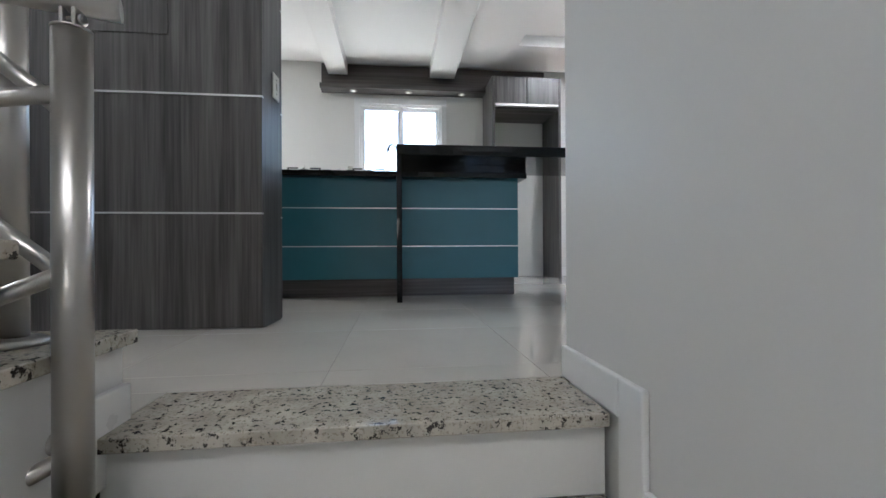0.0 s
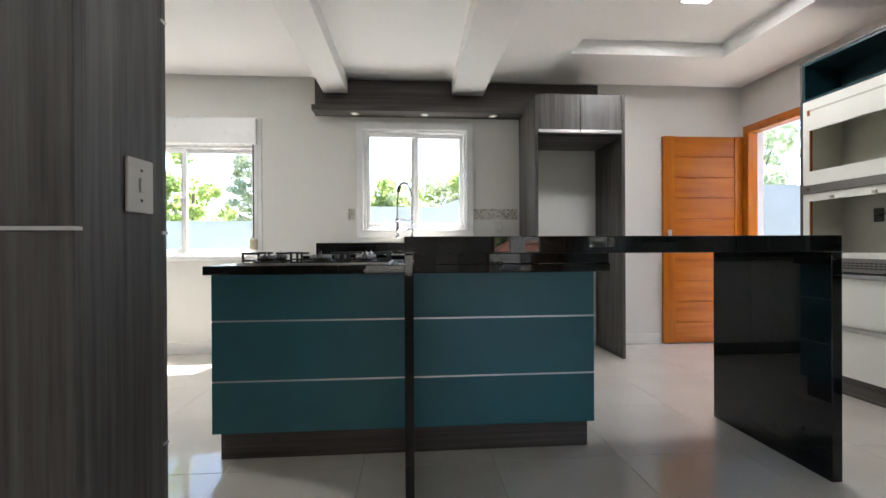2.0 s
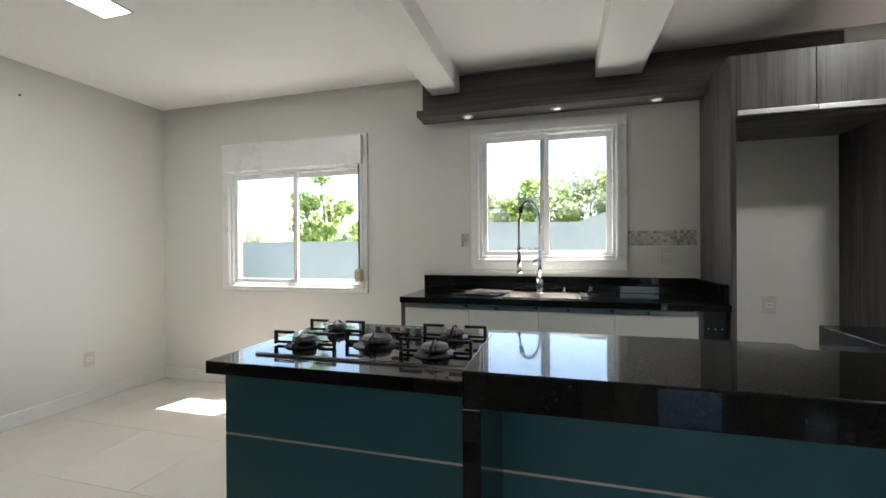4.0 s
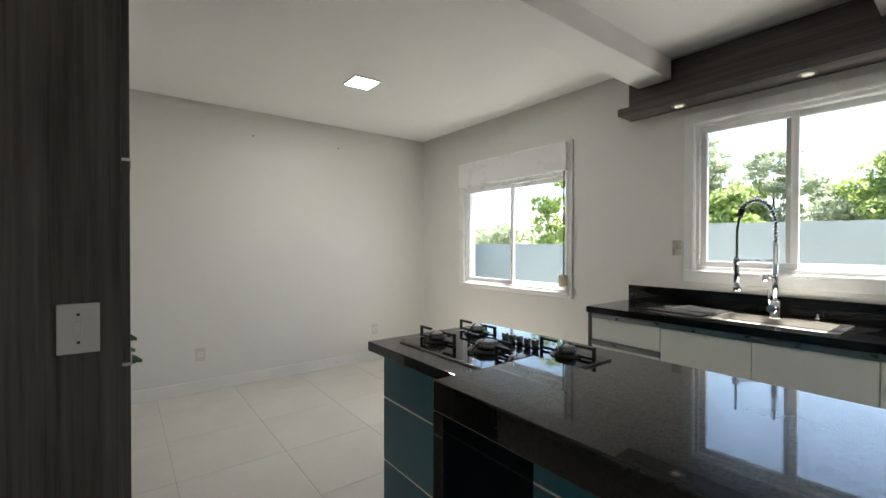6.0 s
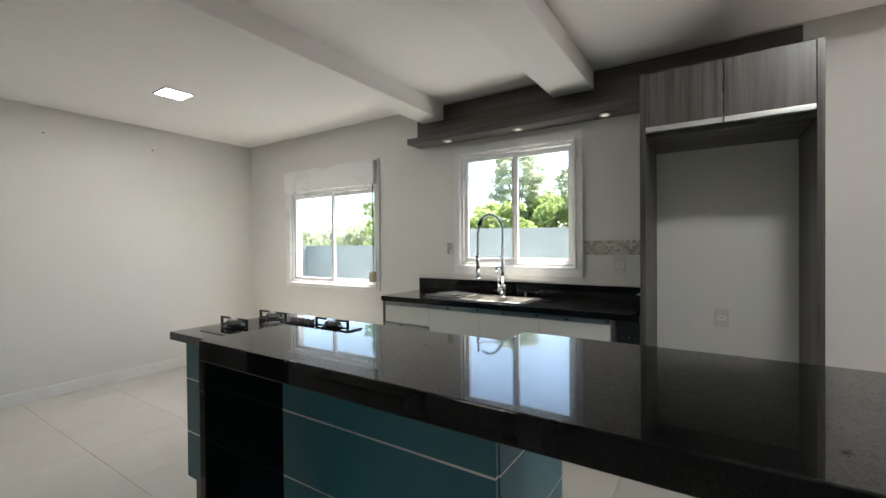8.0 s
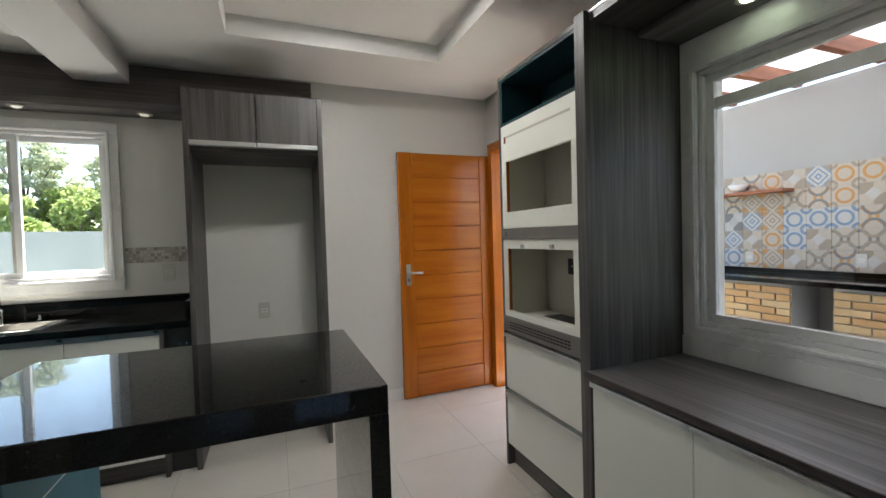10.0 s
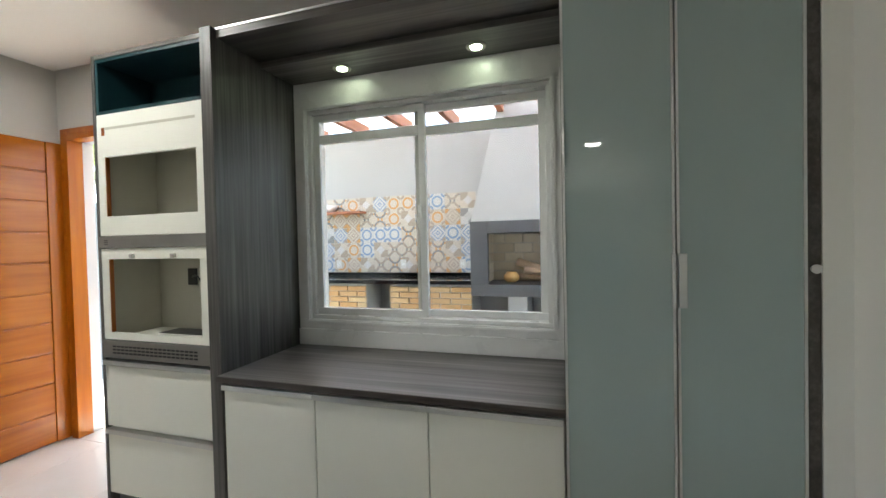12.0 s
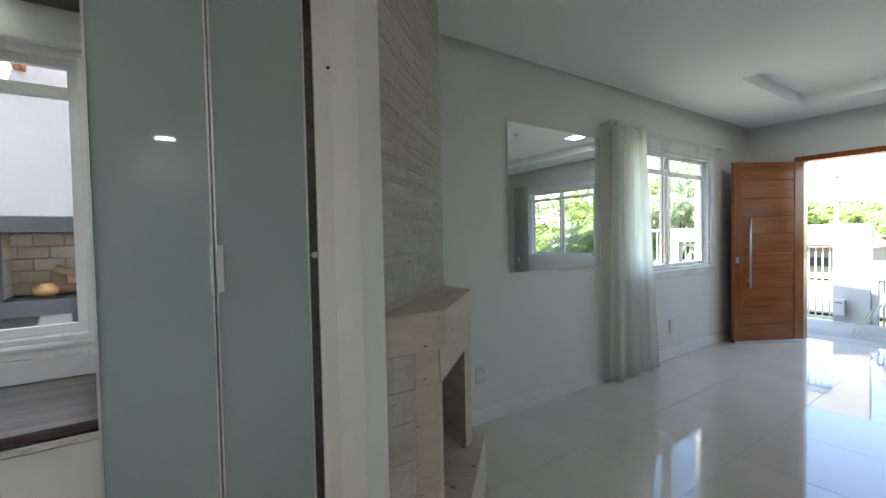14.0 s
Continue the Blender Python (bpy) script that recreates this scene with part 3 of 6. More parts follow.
def downlight(x, y, z, label, group, chip=M_SPOT):
    d = thing("downlight", (x, y, z), label, "downlight", group)
    bm = bmesh.new()
    lathe(bm, x, y, [(0.030, z - 0.001), (0.040, z - 0.008), (0.045, z - 0.006), (0.046, z - 0.001)], 24)
    part("bezel", bm, M_STEEL, d)
    part("lamp", lathe(bmesh.new(), x, y, [(0.027, z - 0.004), (0.025, z - 0.0085), (0.012, z - 0.0095)], 16), chip, d)
    return d


for x in (-0.5, 0.155, 0.81):
    downlight(x, 2.375, 2.252, "small round steel downlight in the wood shelf", "downlights over the sink", M_SPOT_DIM)

# ---- oven tower ----
tower = thing("oven_tower", (3.1, 0.86, 0), "tall cabinet with empty oven and microwave openings", "cabinet")
part("side_panel", boxes((2.835, 3.40, 1.205, 1.225, 0, 2.30), bevel=0.001), M_WOOD_Z, tower)
part("side_panel", boxes((2.835, 3.369, 0.505, 0.525, 0, 2.30), bevel=0.001), M_WOOD_Z, tower)
part("top_panel", boxes((2.835, 3.369, 0.526, 1.204, 2.28, 2.30), bevel=0.001), M_WOOD_Y, tower)
part("plinth", boxes((2.88, 2.90, 0.526, 1.204, 0, 0.13)), M_WOOD_Y, tower)
part("back_panel", boxes((3.135, 3.149, 0.526, 1.204, 0.13, 2.279)), M_INNER, tower)
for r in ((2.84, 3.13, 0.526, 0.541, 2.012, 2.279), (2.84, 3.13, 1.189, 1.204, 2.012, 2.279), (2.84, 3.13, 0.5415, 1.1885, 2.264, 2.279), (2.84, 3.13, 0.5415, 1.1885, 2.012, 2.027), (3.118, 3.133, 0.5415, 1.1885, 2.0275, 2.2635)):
    part("compartment_panel", boxes(r), M_TEAL_SHADED, tower, "petrol blue open compartment panel")
part("lining", boxes((2.857, 3.134, 0.5255, 0.533, 0.82, 2.01)), M_INNER, tower)
part("lining", boxes((2.857, 3.134, 1.197, 1.2045, 0.82, 2.01)), M_INNER, tower)
for z in (0.905, 1.395, 1.985):
    part("inner_shelf", boxes((2.86, 3.134, 0.5335, 1.1965, z - 0.018, z)), M_LACQ, tower)


def framed_front(z0, z1, h0, h1, y0=0.58, y1=1.155):
    bm = boxes((2.836, 2.856, 0.527, 1.203, z0, h0), (2.836, 2.856, 0.527, 1.203, h1, z1), (2.836, 2.856, 0.527, y0, h0, h1), (2.836, 2.856, y1, 1.203, h0, h1), bevel=0.001)
    return bm


part("microwave_frame", framed_front(1.415, 2.008, 1.51, 1.80), M_LACQ, tower)
part("slot", boxes((2.8345, 2.837, 0.58, 1.15, 1.932, 1.944)), M_INNER, tower, "narrow finger slot")
part("slot_end", boxes((2.8345, 2.837, 1.15, 1.17, 1.905, 1.944)), M_EDOOR_X, tower)
part("hole_edge", boxes((2.838, 2.856, 1.150, 1.1552, 1.51, 1.80)), M_EDOOR_Z, tower)
part("oven_frame", framed_front(0.905, 1.352, 0.94, 1.30), M_LACQ, tower)
part("hole_edge", boxes((2.838, 2.856, 1.150, 1.1552, 0.94, 1.30)), M_EDOOR_Z, tower)
part("steel_strip", boxes((2.826, 2.856, 0.527, 1.203, 1.355, 1.412), bevel=0.002), M_GREYSTRIP, tower, "grey metal strip")
vent = part("vent_strip", boxes((2.826, 2.856, 0.527, 1.203, 0.815, 0.902), bevel=0.002), M_GREYSTRIP, tower, "grey vent strip with slots")
for r in range(3):
    for i in range(20):
        y = 0.60 + i * 0.027
        part("slot", boxes((2.8245, 2.827, y, y + 0.02, 0.838 + r * 0.016, 0.846 + r * 0.016)), M_BLACK, vent)
for i in range(3):
    part("slot", boxes((2.8245, 2.827, 1.14, 1.165, 1.372 + i * 0.009, 1.376 + i * 0.009)), M_BLACK, tower)
for y in (0.73, 0.99):
    part("clip", boxes((2.822, 2.837, y - 0.012, y + 0.012, 1.305, 1.325), bevel=0.003), M_STEEL, tower)
part("socket", boxes((3.125, 3.1345, 0.925, 0.985, 1.145, 1.235), bevel=0.003), M_BLACK, tower, "black socket with a cable stub")
part("cable", sweep([(3.125 - 0.012 * i, 0.95 - 0.03 * i, 1.19 + 0.012 * i - 0.005 * i * i) for i in range(5)], 0.005), M_BLACK, tower)
part("cut_out", boxes((3.0, 3.12, 0.70, 1.05, 0.9052, 0.9075)), M_BLACK, tower)
for z0, z1 in ((0.135, 0.462), (0.472, 0.805)):
    f = part("drawer_front", boxes((2.836, 2.856, 0.527, 1.203, z0, z1 - 0.032), bevel=0.0015), M_LACQ, tower)
    part("handle_rail", boxes((2.82, 2.857, 0.527, 1.203, z1 - 0.009, z1 - 0.003), (2.82, 2.825, 0.527, 1.203, z1 - 0.025, z1 - 0.0095), (2.842, 2.857, 0.527, 1.203, z1 - 0.031, z1 - 0.0095), bevel=0.001), M_ALU, f)
part("drawer_box", boxes((2.858, 3.133, 0.53, 1.20, 0.135, 0.80)), M_LACQ, tower)

# ---- window counter with cupboards ----
surround = thing("window_surround", (3.0, -0.3, 0), "grey wood-grain panel and lit shelf framing the window", "panel")
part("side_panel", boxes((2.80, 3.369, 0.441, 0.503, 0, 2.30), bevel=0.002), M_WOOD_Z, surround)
part("top_panel", boxes((2.83, 3.099, -1.0, 0.4405, 2.26, 2.30)), M_DARK_Y, surround)
part("light_board", boxes((3.10, 3.369, -1.0, 0.4405, 2.232, 2.29), bevel=0.002), M_WOOD_Y, surround)
part("edge_trim", boxes((2.826, 2.8295, -1.0, 0.4405, 2.294, 2.301)), M_ALU, surround)
for y in (0.0645, -0.623):
    downlight(3.24, y, 2.232, "small lit round downlight over the terrace window", "downlights over the terrace window")
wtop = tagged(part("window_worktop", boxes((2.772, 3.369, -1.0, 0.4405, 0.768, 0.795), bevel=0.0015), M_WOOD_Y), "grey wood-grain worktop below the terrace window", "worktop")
part("edge_band", boxes((2.7685, 2.7715, -1.0, 0.4405, 0.7685, 0.7945)), M_DARK_Y, wtop, "dark front edge band")
for a, b in ((-0.035, 0.42), (-0.515, -0.035), (-0.995, -0.515)):
    c = thing("base_cabinet", (2.97, (a + b) / 2, 0), "off-white cupboard with an aluminium handle rail", "cabinet", "cupboards below the terrace window")
    part("carcass", boxes((2.812, 3.365, a + 0.001, b - 0.001, 0.12, 0.766)), M_LACQ, c)
    part("plinth", boxes((2.85, 2.87, a + 0.001, b - 0.001, 0, 0.119)), M_WOOD_Y, c)
    f = part("cabinet_door", boxes((2.79, 2.81, a + 0.0025, b - 0.0025, 0.122, 0.728), bevel=0.0015), M_LACQ, c)
    part("handle_rail", boxes((2.772, 2.811, a + 0.002, b - 0.002, 0.752, 0.758), (2.772, 2.777, a + 0.002, b - 0.002, 0.736, 0.7515), (2.796, 2.811, a + 0.002, b - 0.002, 0.729, 0.7515), bevel=0.001), M_ALU, f)

# ---- tall glass-fronted cabinet ----
tall = thing("tall_cabinet", (2.9, -1.3, 0), "tall cabinet with two grey-green glass doors", "cabinet")
part("carcass", boxes((2.69, 3.369, -1.632, -1.001, 0.0, 2.2)), M_DARK_X, tall, "dark wood carcass")
part("side_panel", boxes((2.668, 2.69, -1.634, -1.606, 0.0, 2.2), bevel=0.001), M_DARK_X, tall)
for a, b, hy in ((-1.302, -1.003, -1.296), (-1.604, -1.306, -1.312)):
    f = part("door_frame", boxes((2.664, 2.689, a, a + 0.007, 0.1, 2.196), (2.664, 2.689, b - 0.007, b, 0.1, 2.196), (2.664, 2.689, a + 0.007, b - 0.007, 2.189, 2.196), (2.664, 2.689, a + 0.007, b - 0.007, 0.1, 0.107)), M_ALU, tall, "slim aluminium door frame")
    part("glass", boxes((2.667, 2.673, a + 0.0075, b - 0.0075, 0.1075, 2.1885)), M_FROST, f, "grey-green back-painted glass")
    part("handle", boxes((2.650, 2.6635, *((-1.301, -1.291) if hy > -1.3 else (-1.328, -1.307)), 1.155, 1.305), bevel=0.002), M_ALU, f)
part("lock", tubes(((2.668, -1.62, 1.262), (2.656, -1.62, 1.262), 0.012), seg=16), M_CHROME, tall)

# ---- grey wood panelling with the switch ----
panelling = thing("wall_panelling", (-1.2, -0.65, 0), "grey wood-grain wall panelling with thin metal lines", "panelling", "", "structure")
part("core", boxes((-1.92, -0.615, -0.775, -0.548, 0, CEIL)), M_WALL, panelling)
zs = [0.0, 0.508, 1.026, 1.545, 2.065, CEIL]
for a, b in zip(zs, zs[1:]):
    part("panel", boxes((-1.92, -0.592, -0.795, -0.776, a + 0.004, b - 0.004), bevel=0.001), M_WOOD_Z, panelling)
    part("panel", boxes((-1.92, -0.577, -0.547, -0.53, a + 0.004, b - 0.004), bevel=0.001), M_WOOD_Z, panelling)
part("end_panel", prism([(-0.614, -0.7755), (-0.592, -0.7755), (-0.578, -0.5475), (-0.614, -0.5475)], 0, CEIL, 0.001), M_WOOD_Z, panelling)
for z in zs[1:-1]:
    part("metal_line", boxes((-1.92, -0.591, -0.7985, -0.777, z - 0.0035, z + 0.0035)), M_ALU, panelling, "thin aluminium inlay")
    part("metal_line", boxes((-1.92, -0.576, -0.547, -0.5265, z - 0.0035, z + 0.0035)), M_ALU, panelling)
part("hatch", boxes((-1.30, -0.98, -0.7985, -0.7955, 1.28, 1.75), bevel=0.001), M_WOOD_Z, panelling, "flush access hatch")
XF = Matrix.Translation((-0.5822, -0.630, 0)) @ Matrix.Rotation(radians(-3.5), 4, "Z") @ Matrix.Translation((0.5895, 0.642, 0))
sw = thing("light_switch", (-0.588, -0.64, 1.13), "white wall switch on the wood panelling", "switch")
part("plate", boxes((-0.5895, -0.581, -0.682, -0.602, 1.068, 1.188), bevel=0.003), M_PLATE, sw)
part("rocker", boxes((-0.581, -0.575, -0.650, -0.634, 1.112, 1.146), bevel=0.002), M_PLATE, sw)
for z in (1.095, 1.162):
    part("screw", boxes((-0.5812, -0.5802, -0.645, -0.639, z - 0.003, z + 0.003)), M_BLACK, sw)
XF = Matrix.Identity(4)

# ---- hob ----
hob = thing("gas_hob", (-0.46, 0.67, 0.91), "black glass gas hob with five burners and iron grates", "hob")
part("glass_top", boxes((-0.79, -0.085, 0.41, 0.865, 0.911, 0.918), bevel=0.002), M_BLACKGLASS, hob)
part("edge_trim", boxes((-0.792, -0.083, 0.405, 0.4095, 0.911, 0.9165), (-0.0845, -0.080, 0.41, 0.865, 0.911, 0.9165)), M_STEEL, hob)
for bx, by, br in ((-0.69, 0.53, 0.043), (-0.70, 0.77, 0.04), (-0.446, 0.60, 0.056), (-0.21, 0.525, 0.046), (-0.21, 0.775, 0.04)):
    b = part("burner", lathe(bmesh.new(), bx, by, [(br * 1.5, 0.9185), (br * 1.46, 0.923), (br * 1.1, 0.925), (br * 0.8, 0.926), (br * 0.8, 0.934)], 28), M_IRON, hob)
    part("burner_crown", lathe(bmesh.new(), bx, by, [(br * 0.98, 0.9345), (br * 0.92, 0.946), (br * 0.86, 0.9475)], 28), M_GREYSTRIP, b, "grey metal burner crown")
    for k in range(16):
        a = 2 * math.pi * k / 16
        n_ = Vector((math.cos(a), math.sin(a), 0))
        o = Vector((bx, by, 0)) + n_ * br * 0.955
        part("flame_port", tubes((o + Vector((0, 0, 0.9365)), o - n_ * 0.002 + Vector((0, 0, 0.943)), 0.0012), seg=6), M_BLACK, b)
    part("burner_lid", lathe(bmesh.new(), bx, by, [(br * 0.88, 0.948), (br * 0.86, 0.951), (br * 0.3, 0.953)], 24), M_LID, b, "dull metal burner lid")
    part("igniter", tubes(((bx + br * 0.3, by - br * 0.95, 0.93), (bx + br * 0.3, by - br * 0.95, 0.975), 0.0022, 0.001), seg=8), M_CHROME, b)
    for k in range(4):
        ca, sa = (1, 0, -1, 0)[k], (0, 1, 0, -1)[k]
        g = bmesh.new()

        def at_(r, zz, o=0.0):
            return (bx + ca * r - sa * o, by + sa * r + ca * o, zz)

        def iron(r0, r1_, z0, z1):
            p, q = at_(r0, z0, -0.006), at_(r1_, z1, 0.006)
            box(g, p[0], q[0], p[1], q[1], z0, z1, 0.002)
        if k % 2 == 0:
            iron(0.111, 0.122, 0.9185, 0.967)
            iron(br * 1.0, 0.1108, 0.957, 0.967)
            iron(br * 1.3, 0.1108, 0.922, 0.931)
        else:
            foot, tip, low, back = at_(br * 1.55, 0.921), at_(br * 0.25, 0.966), at_(br * 1.55, 0.934), at_(br * 0.95, 0.952)
            lo = [g.verts.new(Vector(p) + Vector((0.0035, 0, 0))) for p in (foot, back, tip, low)]
            hi = [g.verts.new(Vector(p) - Vector((0.0035, 0, 0))) for p in (foot, back, tip, low)]
            g.faces.new(lo), g.faces.new(hi[::-1])
            for i in range(4):
                g.faces.new((lo[i], hi[i], hi[(i + 1) % 4], lo[(i + 1) % 4]))
        part("grate_arm", g, M_IRON, hob)
for i in range(5):
    x = -0.512 + i * 0.041
    k = part("knob", lathe(bmesh.new(), x, 0.762, [(0.0185, 0.9185), (0.018, 0.922), (0.012, 0.924), (0.012, 0.93)], 20), M_BLACK, hob)
    part("grip", boxes((x - 0.011, x + 0.011, 0.751, 0.773, 0.9305, 0.952), bevel=0.002), M_GREYSTRIP, k, "satin metal knob grip")

# ---- sink and tap ----
XF = RUN
sink = thing("sink", (0.05, 2.19, 0.9), "stainless steel inset sink with loose drainer plates", "sink")
w = 0.004
part("bowl", boxes((SX0 + 0.002, SX1 - 0.002, SY0 + 0.002, SY1 - 0.002, 0.70, 0.704), (SX0 + 0.002, SX0 + 0.006, SY0 + 0.002, SY1 - 0.002, 0.704, 0.908), (SX1 - 0.006, SX1 - 0.002, SY0 + 0.002, SY1 - 0.002, 0.704, 0.908), (SX0 + 0.006, SX1 - 0.006, SY0 + 0.002, SY0 + 0.006, 0.704, 0.908), (SX0 + 0.006, SX1 - 0.006, SY1 - 0.006, SY1 - 0.002, 0.704, 0.908)), M_BOWL, sink)
part("rim", boxes((SX0 - 0.015, SX1 + 0.015, SY0 - 0.012, SY0, 0.909, 0.913), (SX0 - 0.015, SX1 + 0.015, SY1, SY1 + 0.012, 0.909, 0.913), (SX1, SX1 + 0.05, SY0, SY1, 0.909, 0.913), (SX0 - 0.015, SX0, SY0, SY1, 0.909, 0.913), bevel=0.001), M_SINK, sink)
tagged(part("drainer_plate", prism([(-0.56, 2.10), (-0.24, 2.06), (-0.20, 2.30), (-0.50, 2.34)], 0.912, 0.920, 0.001), M_SINK), "loose stainless drainer plate lying on the worktop", "drainer")
tagged(part("drainer_plate", prism([(-0.50, 2.20), (-0.17, 2.12), (-0.14, 2.26), (-0.44, 2.36)], 0.9225, 0.930, 0.001), M_SINK), "loose stainless drainer plate resting on another", "drainer")
TX, TY = 0.03, 2.343
SWING = Vector((-0.6, -0.8, 0))
tap = thing("kitchen_tap", (TX, TY, 0.908), "chrome spring-neck kitchen tap with a hanging spray head", "tap")


def reach(d, z):
    """A point over the sink, d out from the tap's column along its arm."""
    return (TX + SWING.x * d, TY + SWING.y * d, z)


part("base", lathe(bmesh.new(), TX, TY, [(0.031, 0.909), (0.031, 0.915), (0.025, 0.922), (0.025, 0.99), (0.021, 1.0), (0.0165, 1.004)], 24), M_CHROME, tap)
part("column", tubes((reach(0, 1.003), reach(0, 1.21), 0.0135)), M_CHROME, tap)
bm = bmesh.new()
for i in range(13):
    lathe(bm, TX, TY, [(0.0135, 1.2105 + 0.009 * i), (0.0165, 1.213 + 0.009 * i), (0.0165, 1.216 + 0.009 * i), (0.0135, 1.2185 + 0.009 * i)], 18)
part("ribbed_sleeve", bm, M_CHROME, tap)
arc = [reach(0.11 - 0.11 * math.cos(a), 1.42 + 0.145 * math.sin(a)) for a in [math.pi * i / 24 for i in range(20)]]
end = Vector(arc[-1])
hang = [end.lerp(Vector(reach(0.218, 1.40)), f) for f in (0.4, 0.75, 1.0)] + [Vector(reach(0.218, 1.40 - 0.03 * i)) for i in range(1, 7)]
part("hose", sweep([reach(0, 1.32), reach(0, 1.37)] + arc + hang, 0.006), M_BLACK, tap, "dark rubber hose")
coil = []
path = [reach(0, 1.325 + 0.095 * i / 10) for i in range(10)] + arc
for i in range(len(path) - 1):
    for k in range(12):
        f = k / 12
        p = Vector(path[i]).lerp(Vector(path[i + 1]), f)
        d = (Vector(path[i + 1]) - Vector(path[i])).normalized()
        n1 = Vector((-0.8, 0.6, 0))
        n2 = d.cross(n1).normalized()
        ang = 2 * math.pi * (i + f) * (0.5 if i < 10 else 1.0)
        coil.append(p + 0.0135 * (n1 * math.cos(ang) + n2 * math.sin(ang)))
part("spring", sweep(coil, 0.0026, 5), M_CHROME, tap)
part("spring_end", tubes((Vector(arc[-2]), end.lerp(Vector(reach(0.218, 1.40)), 0.35), 0.0165, 0.0145)), M_BLACK, tap)
head = part("spray_head", tubes((reach(0.218, 1.22), reach(0.218, 1.105), 0.0145), (reach(0.218, 1.245), reach(0.218, 1.215), 0.0175)), M_CHROME, tap)
part("grip", boxes((TX + SWING.x * 0.218 - 0.005, TX + SWING.x * 0.218 + 0.005, TY + SWING.y * 0.218 - 0.018, TY + SWING.y * 0.218 - 0.0125, 1.12, 1.205), bevel=0.002), M_BLACK, head, "black rubber grip")
part("nozzle", tubes((reach(0.218, 1.104), reach(0.214, 1.06), 0.015, 0.021)), M_CHROME, head)
part("holder_arm", tubes((reach(0, 1.232), reach(0.2, 1.228), 0.005)), M_CHROME, tap)
part("spout", tubes((reach(0, 1.14), reach(0.06, 1.142), 0.0125), (reach(0.055, 1.15), reach(0.055, 1.115), 0.015)), M_CHROME, tap)
part("lever", tubes(((TX, TY - 0.01, 0.962), (TX - 0.006, TY - 0.05, 0.962), 0.0225), ((TX - 0.012, TY - 0.043, 0.975), (TX - 0.02, TY - 0.05, 1.07), 0.005)), M_CHROME, tap)
tagged(part("soap_valve", lathe(bmesh.new(), 0.2, 2.40, [(0.014, 0.909), (0.014, 0.925), (0.006, 0.928), (0.006, 0.948)], 16), M_CHROME), "small chrome valve knob behind the sink", "valve")
XF = Matrix.Identity(4)

tagged(part("wall_plug", tubes(((2.6655, -1.69, 1.94), (2.660, -1.69, 1.94), 0.006), seg=10), M_BLACK), "small dark nail in the white wall end", "screw")

# ---- sockets and switches ----
def socket(at, axis, label, w_=0.078, h=0.118, holes=1):
    """A wall plate; axis gives the way it faces."""
    x, y, z = at
    d = thing("wall_socket", at, label, "socket", "wall sockets")
    def put(u0, u1, d0, d1, z0, z1):
        if axis == "-y":
            return (x + u0, x + u1, y - d1, y - d0, z + z0, z + z1)
        if axis == "+x":
            return (x + d0, x + d1, y + u0, y + u1, z + z0, z + z1)
        return (x - d1, x - d0, y + u0, y + u1, z + z0, z + z1)
    part("plate", boxes(put(-w_ / 2, w_ / 2, 0, 0.008, -h / 2, h / 2), bevel=0.002), M_PLATE, d)
    part("insert", boxes(put(-0.022, 0.022, 0.008, 0.011, -0.016, 0.016), bevel=0.001), M_BASE, d)
    for k in (-0.009, 0, 0.009):
        part("pin_hole", boxes(put(k - 0.0025, k + 0.0025, 0.011, 0.0115, -0.0025, 0.0025)), M_BLACK, d)
    return d


socket((0.885, BACK, 1.19), "-y", "white double socket above the sink worktop")
socket((1.49, BACK, 0.865), "-y", "white socket inside the fridge surround")
socket((WEST, 0.02, 0.34), "+x", "white low wall socket on the plain wall")
socket((WEST, 1.785, 0.357), "+x", "white low wall socket near the corner")
for y, z in ((0.47, 2.38), (1.34, 2.38)):
    tagged(part("wall_plug", tubes(((WEST, y, z), (WEST + 0.006, y, z), 0.007), seg=10), M_BLACK), "small dark screw plug in the plain wall", "screw")

# ---- mosaic strip ----
M_MOSAIC = varied("mosaic_chips", (0.36, 0.32, 0.27), (0.8, 0.78, 0.72), 0.25, 20)
chip = bmesh.new()
box(chip, -0.0093, 0.0093, -0.004, 0, -0.0093, 0.0093, bevel=0.001)
chip_mesh = bpy.data.meshes.new("chip")
chip.to_mesh(chip_mesh)
chip.free()
chip_mesh.materials.append(M_MOSAIC)
for x0, nx in ((0.636, 21), (-0.58, 3)):
    strip = tagged(part("mosaic_strip", boxes((x0, x0 + nx * 0.0208, BACK - 0.003, BACK - 0.0002, 1.262, 1.262 + 5 * 0.0208)), M_GROUT), "strip of small grey and beige mosaic tiles", "mosaic")
    for i in range(nx):
        for j in range(5):
            c = new("tile", chip_mesh)
            c.parent = strip
            c.location = (x0 + (i + 0.5) * 0.0208, BACK - 0.003, 1.262 + (j + 0.5) * 0.0208)

# ---- ceiling lamps ----
def led_panel(x, y, z, label, glow=M_LED):
    d = thing("ceiling_light", (x, y, z), label, "ceiling light", "square ceiling lights")
    part("frame", boxes((x - 0.11, x + 0.11, y - 0.11, y - 0.095, z - 0.012, z), (x - 0.11, x + 0.11, y + 0.095, y + 0.11, z - 0.012, z), (x - 0.11, x - 0.095, y - 0.095, y + 0.095, z - 0.012, z), (x + 0.095, x + 0.11, y - 0.095, y + 0.095, z - 0.012, z), bevel=0.002), M_PVC, d)
    part("diffuser", boxes((x - 0.095, x + 0.095, y - 0.095, y + 0.095, z - 0.008, z - 0.001)), glow, d)


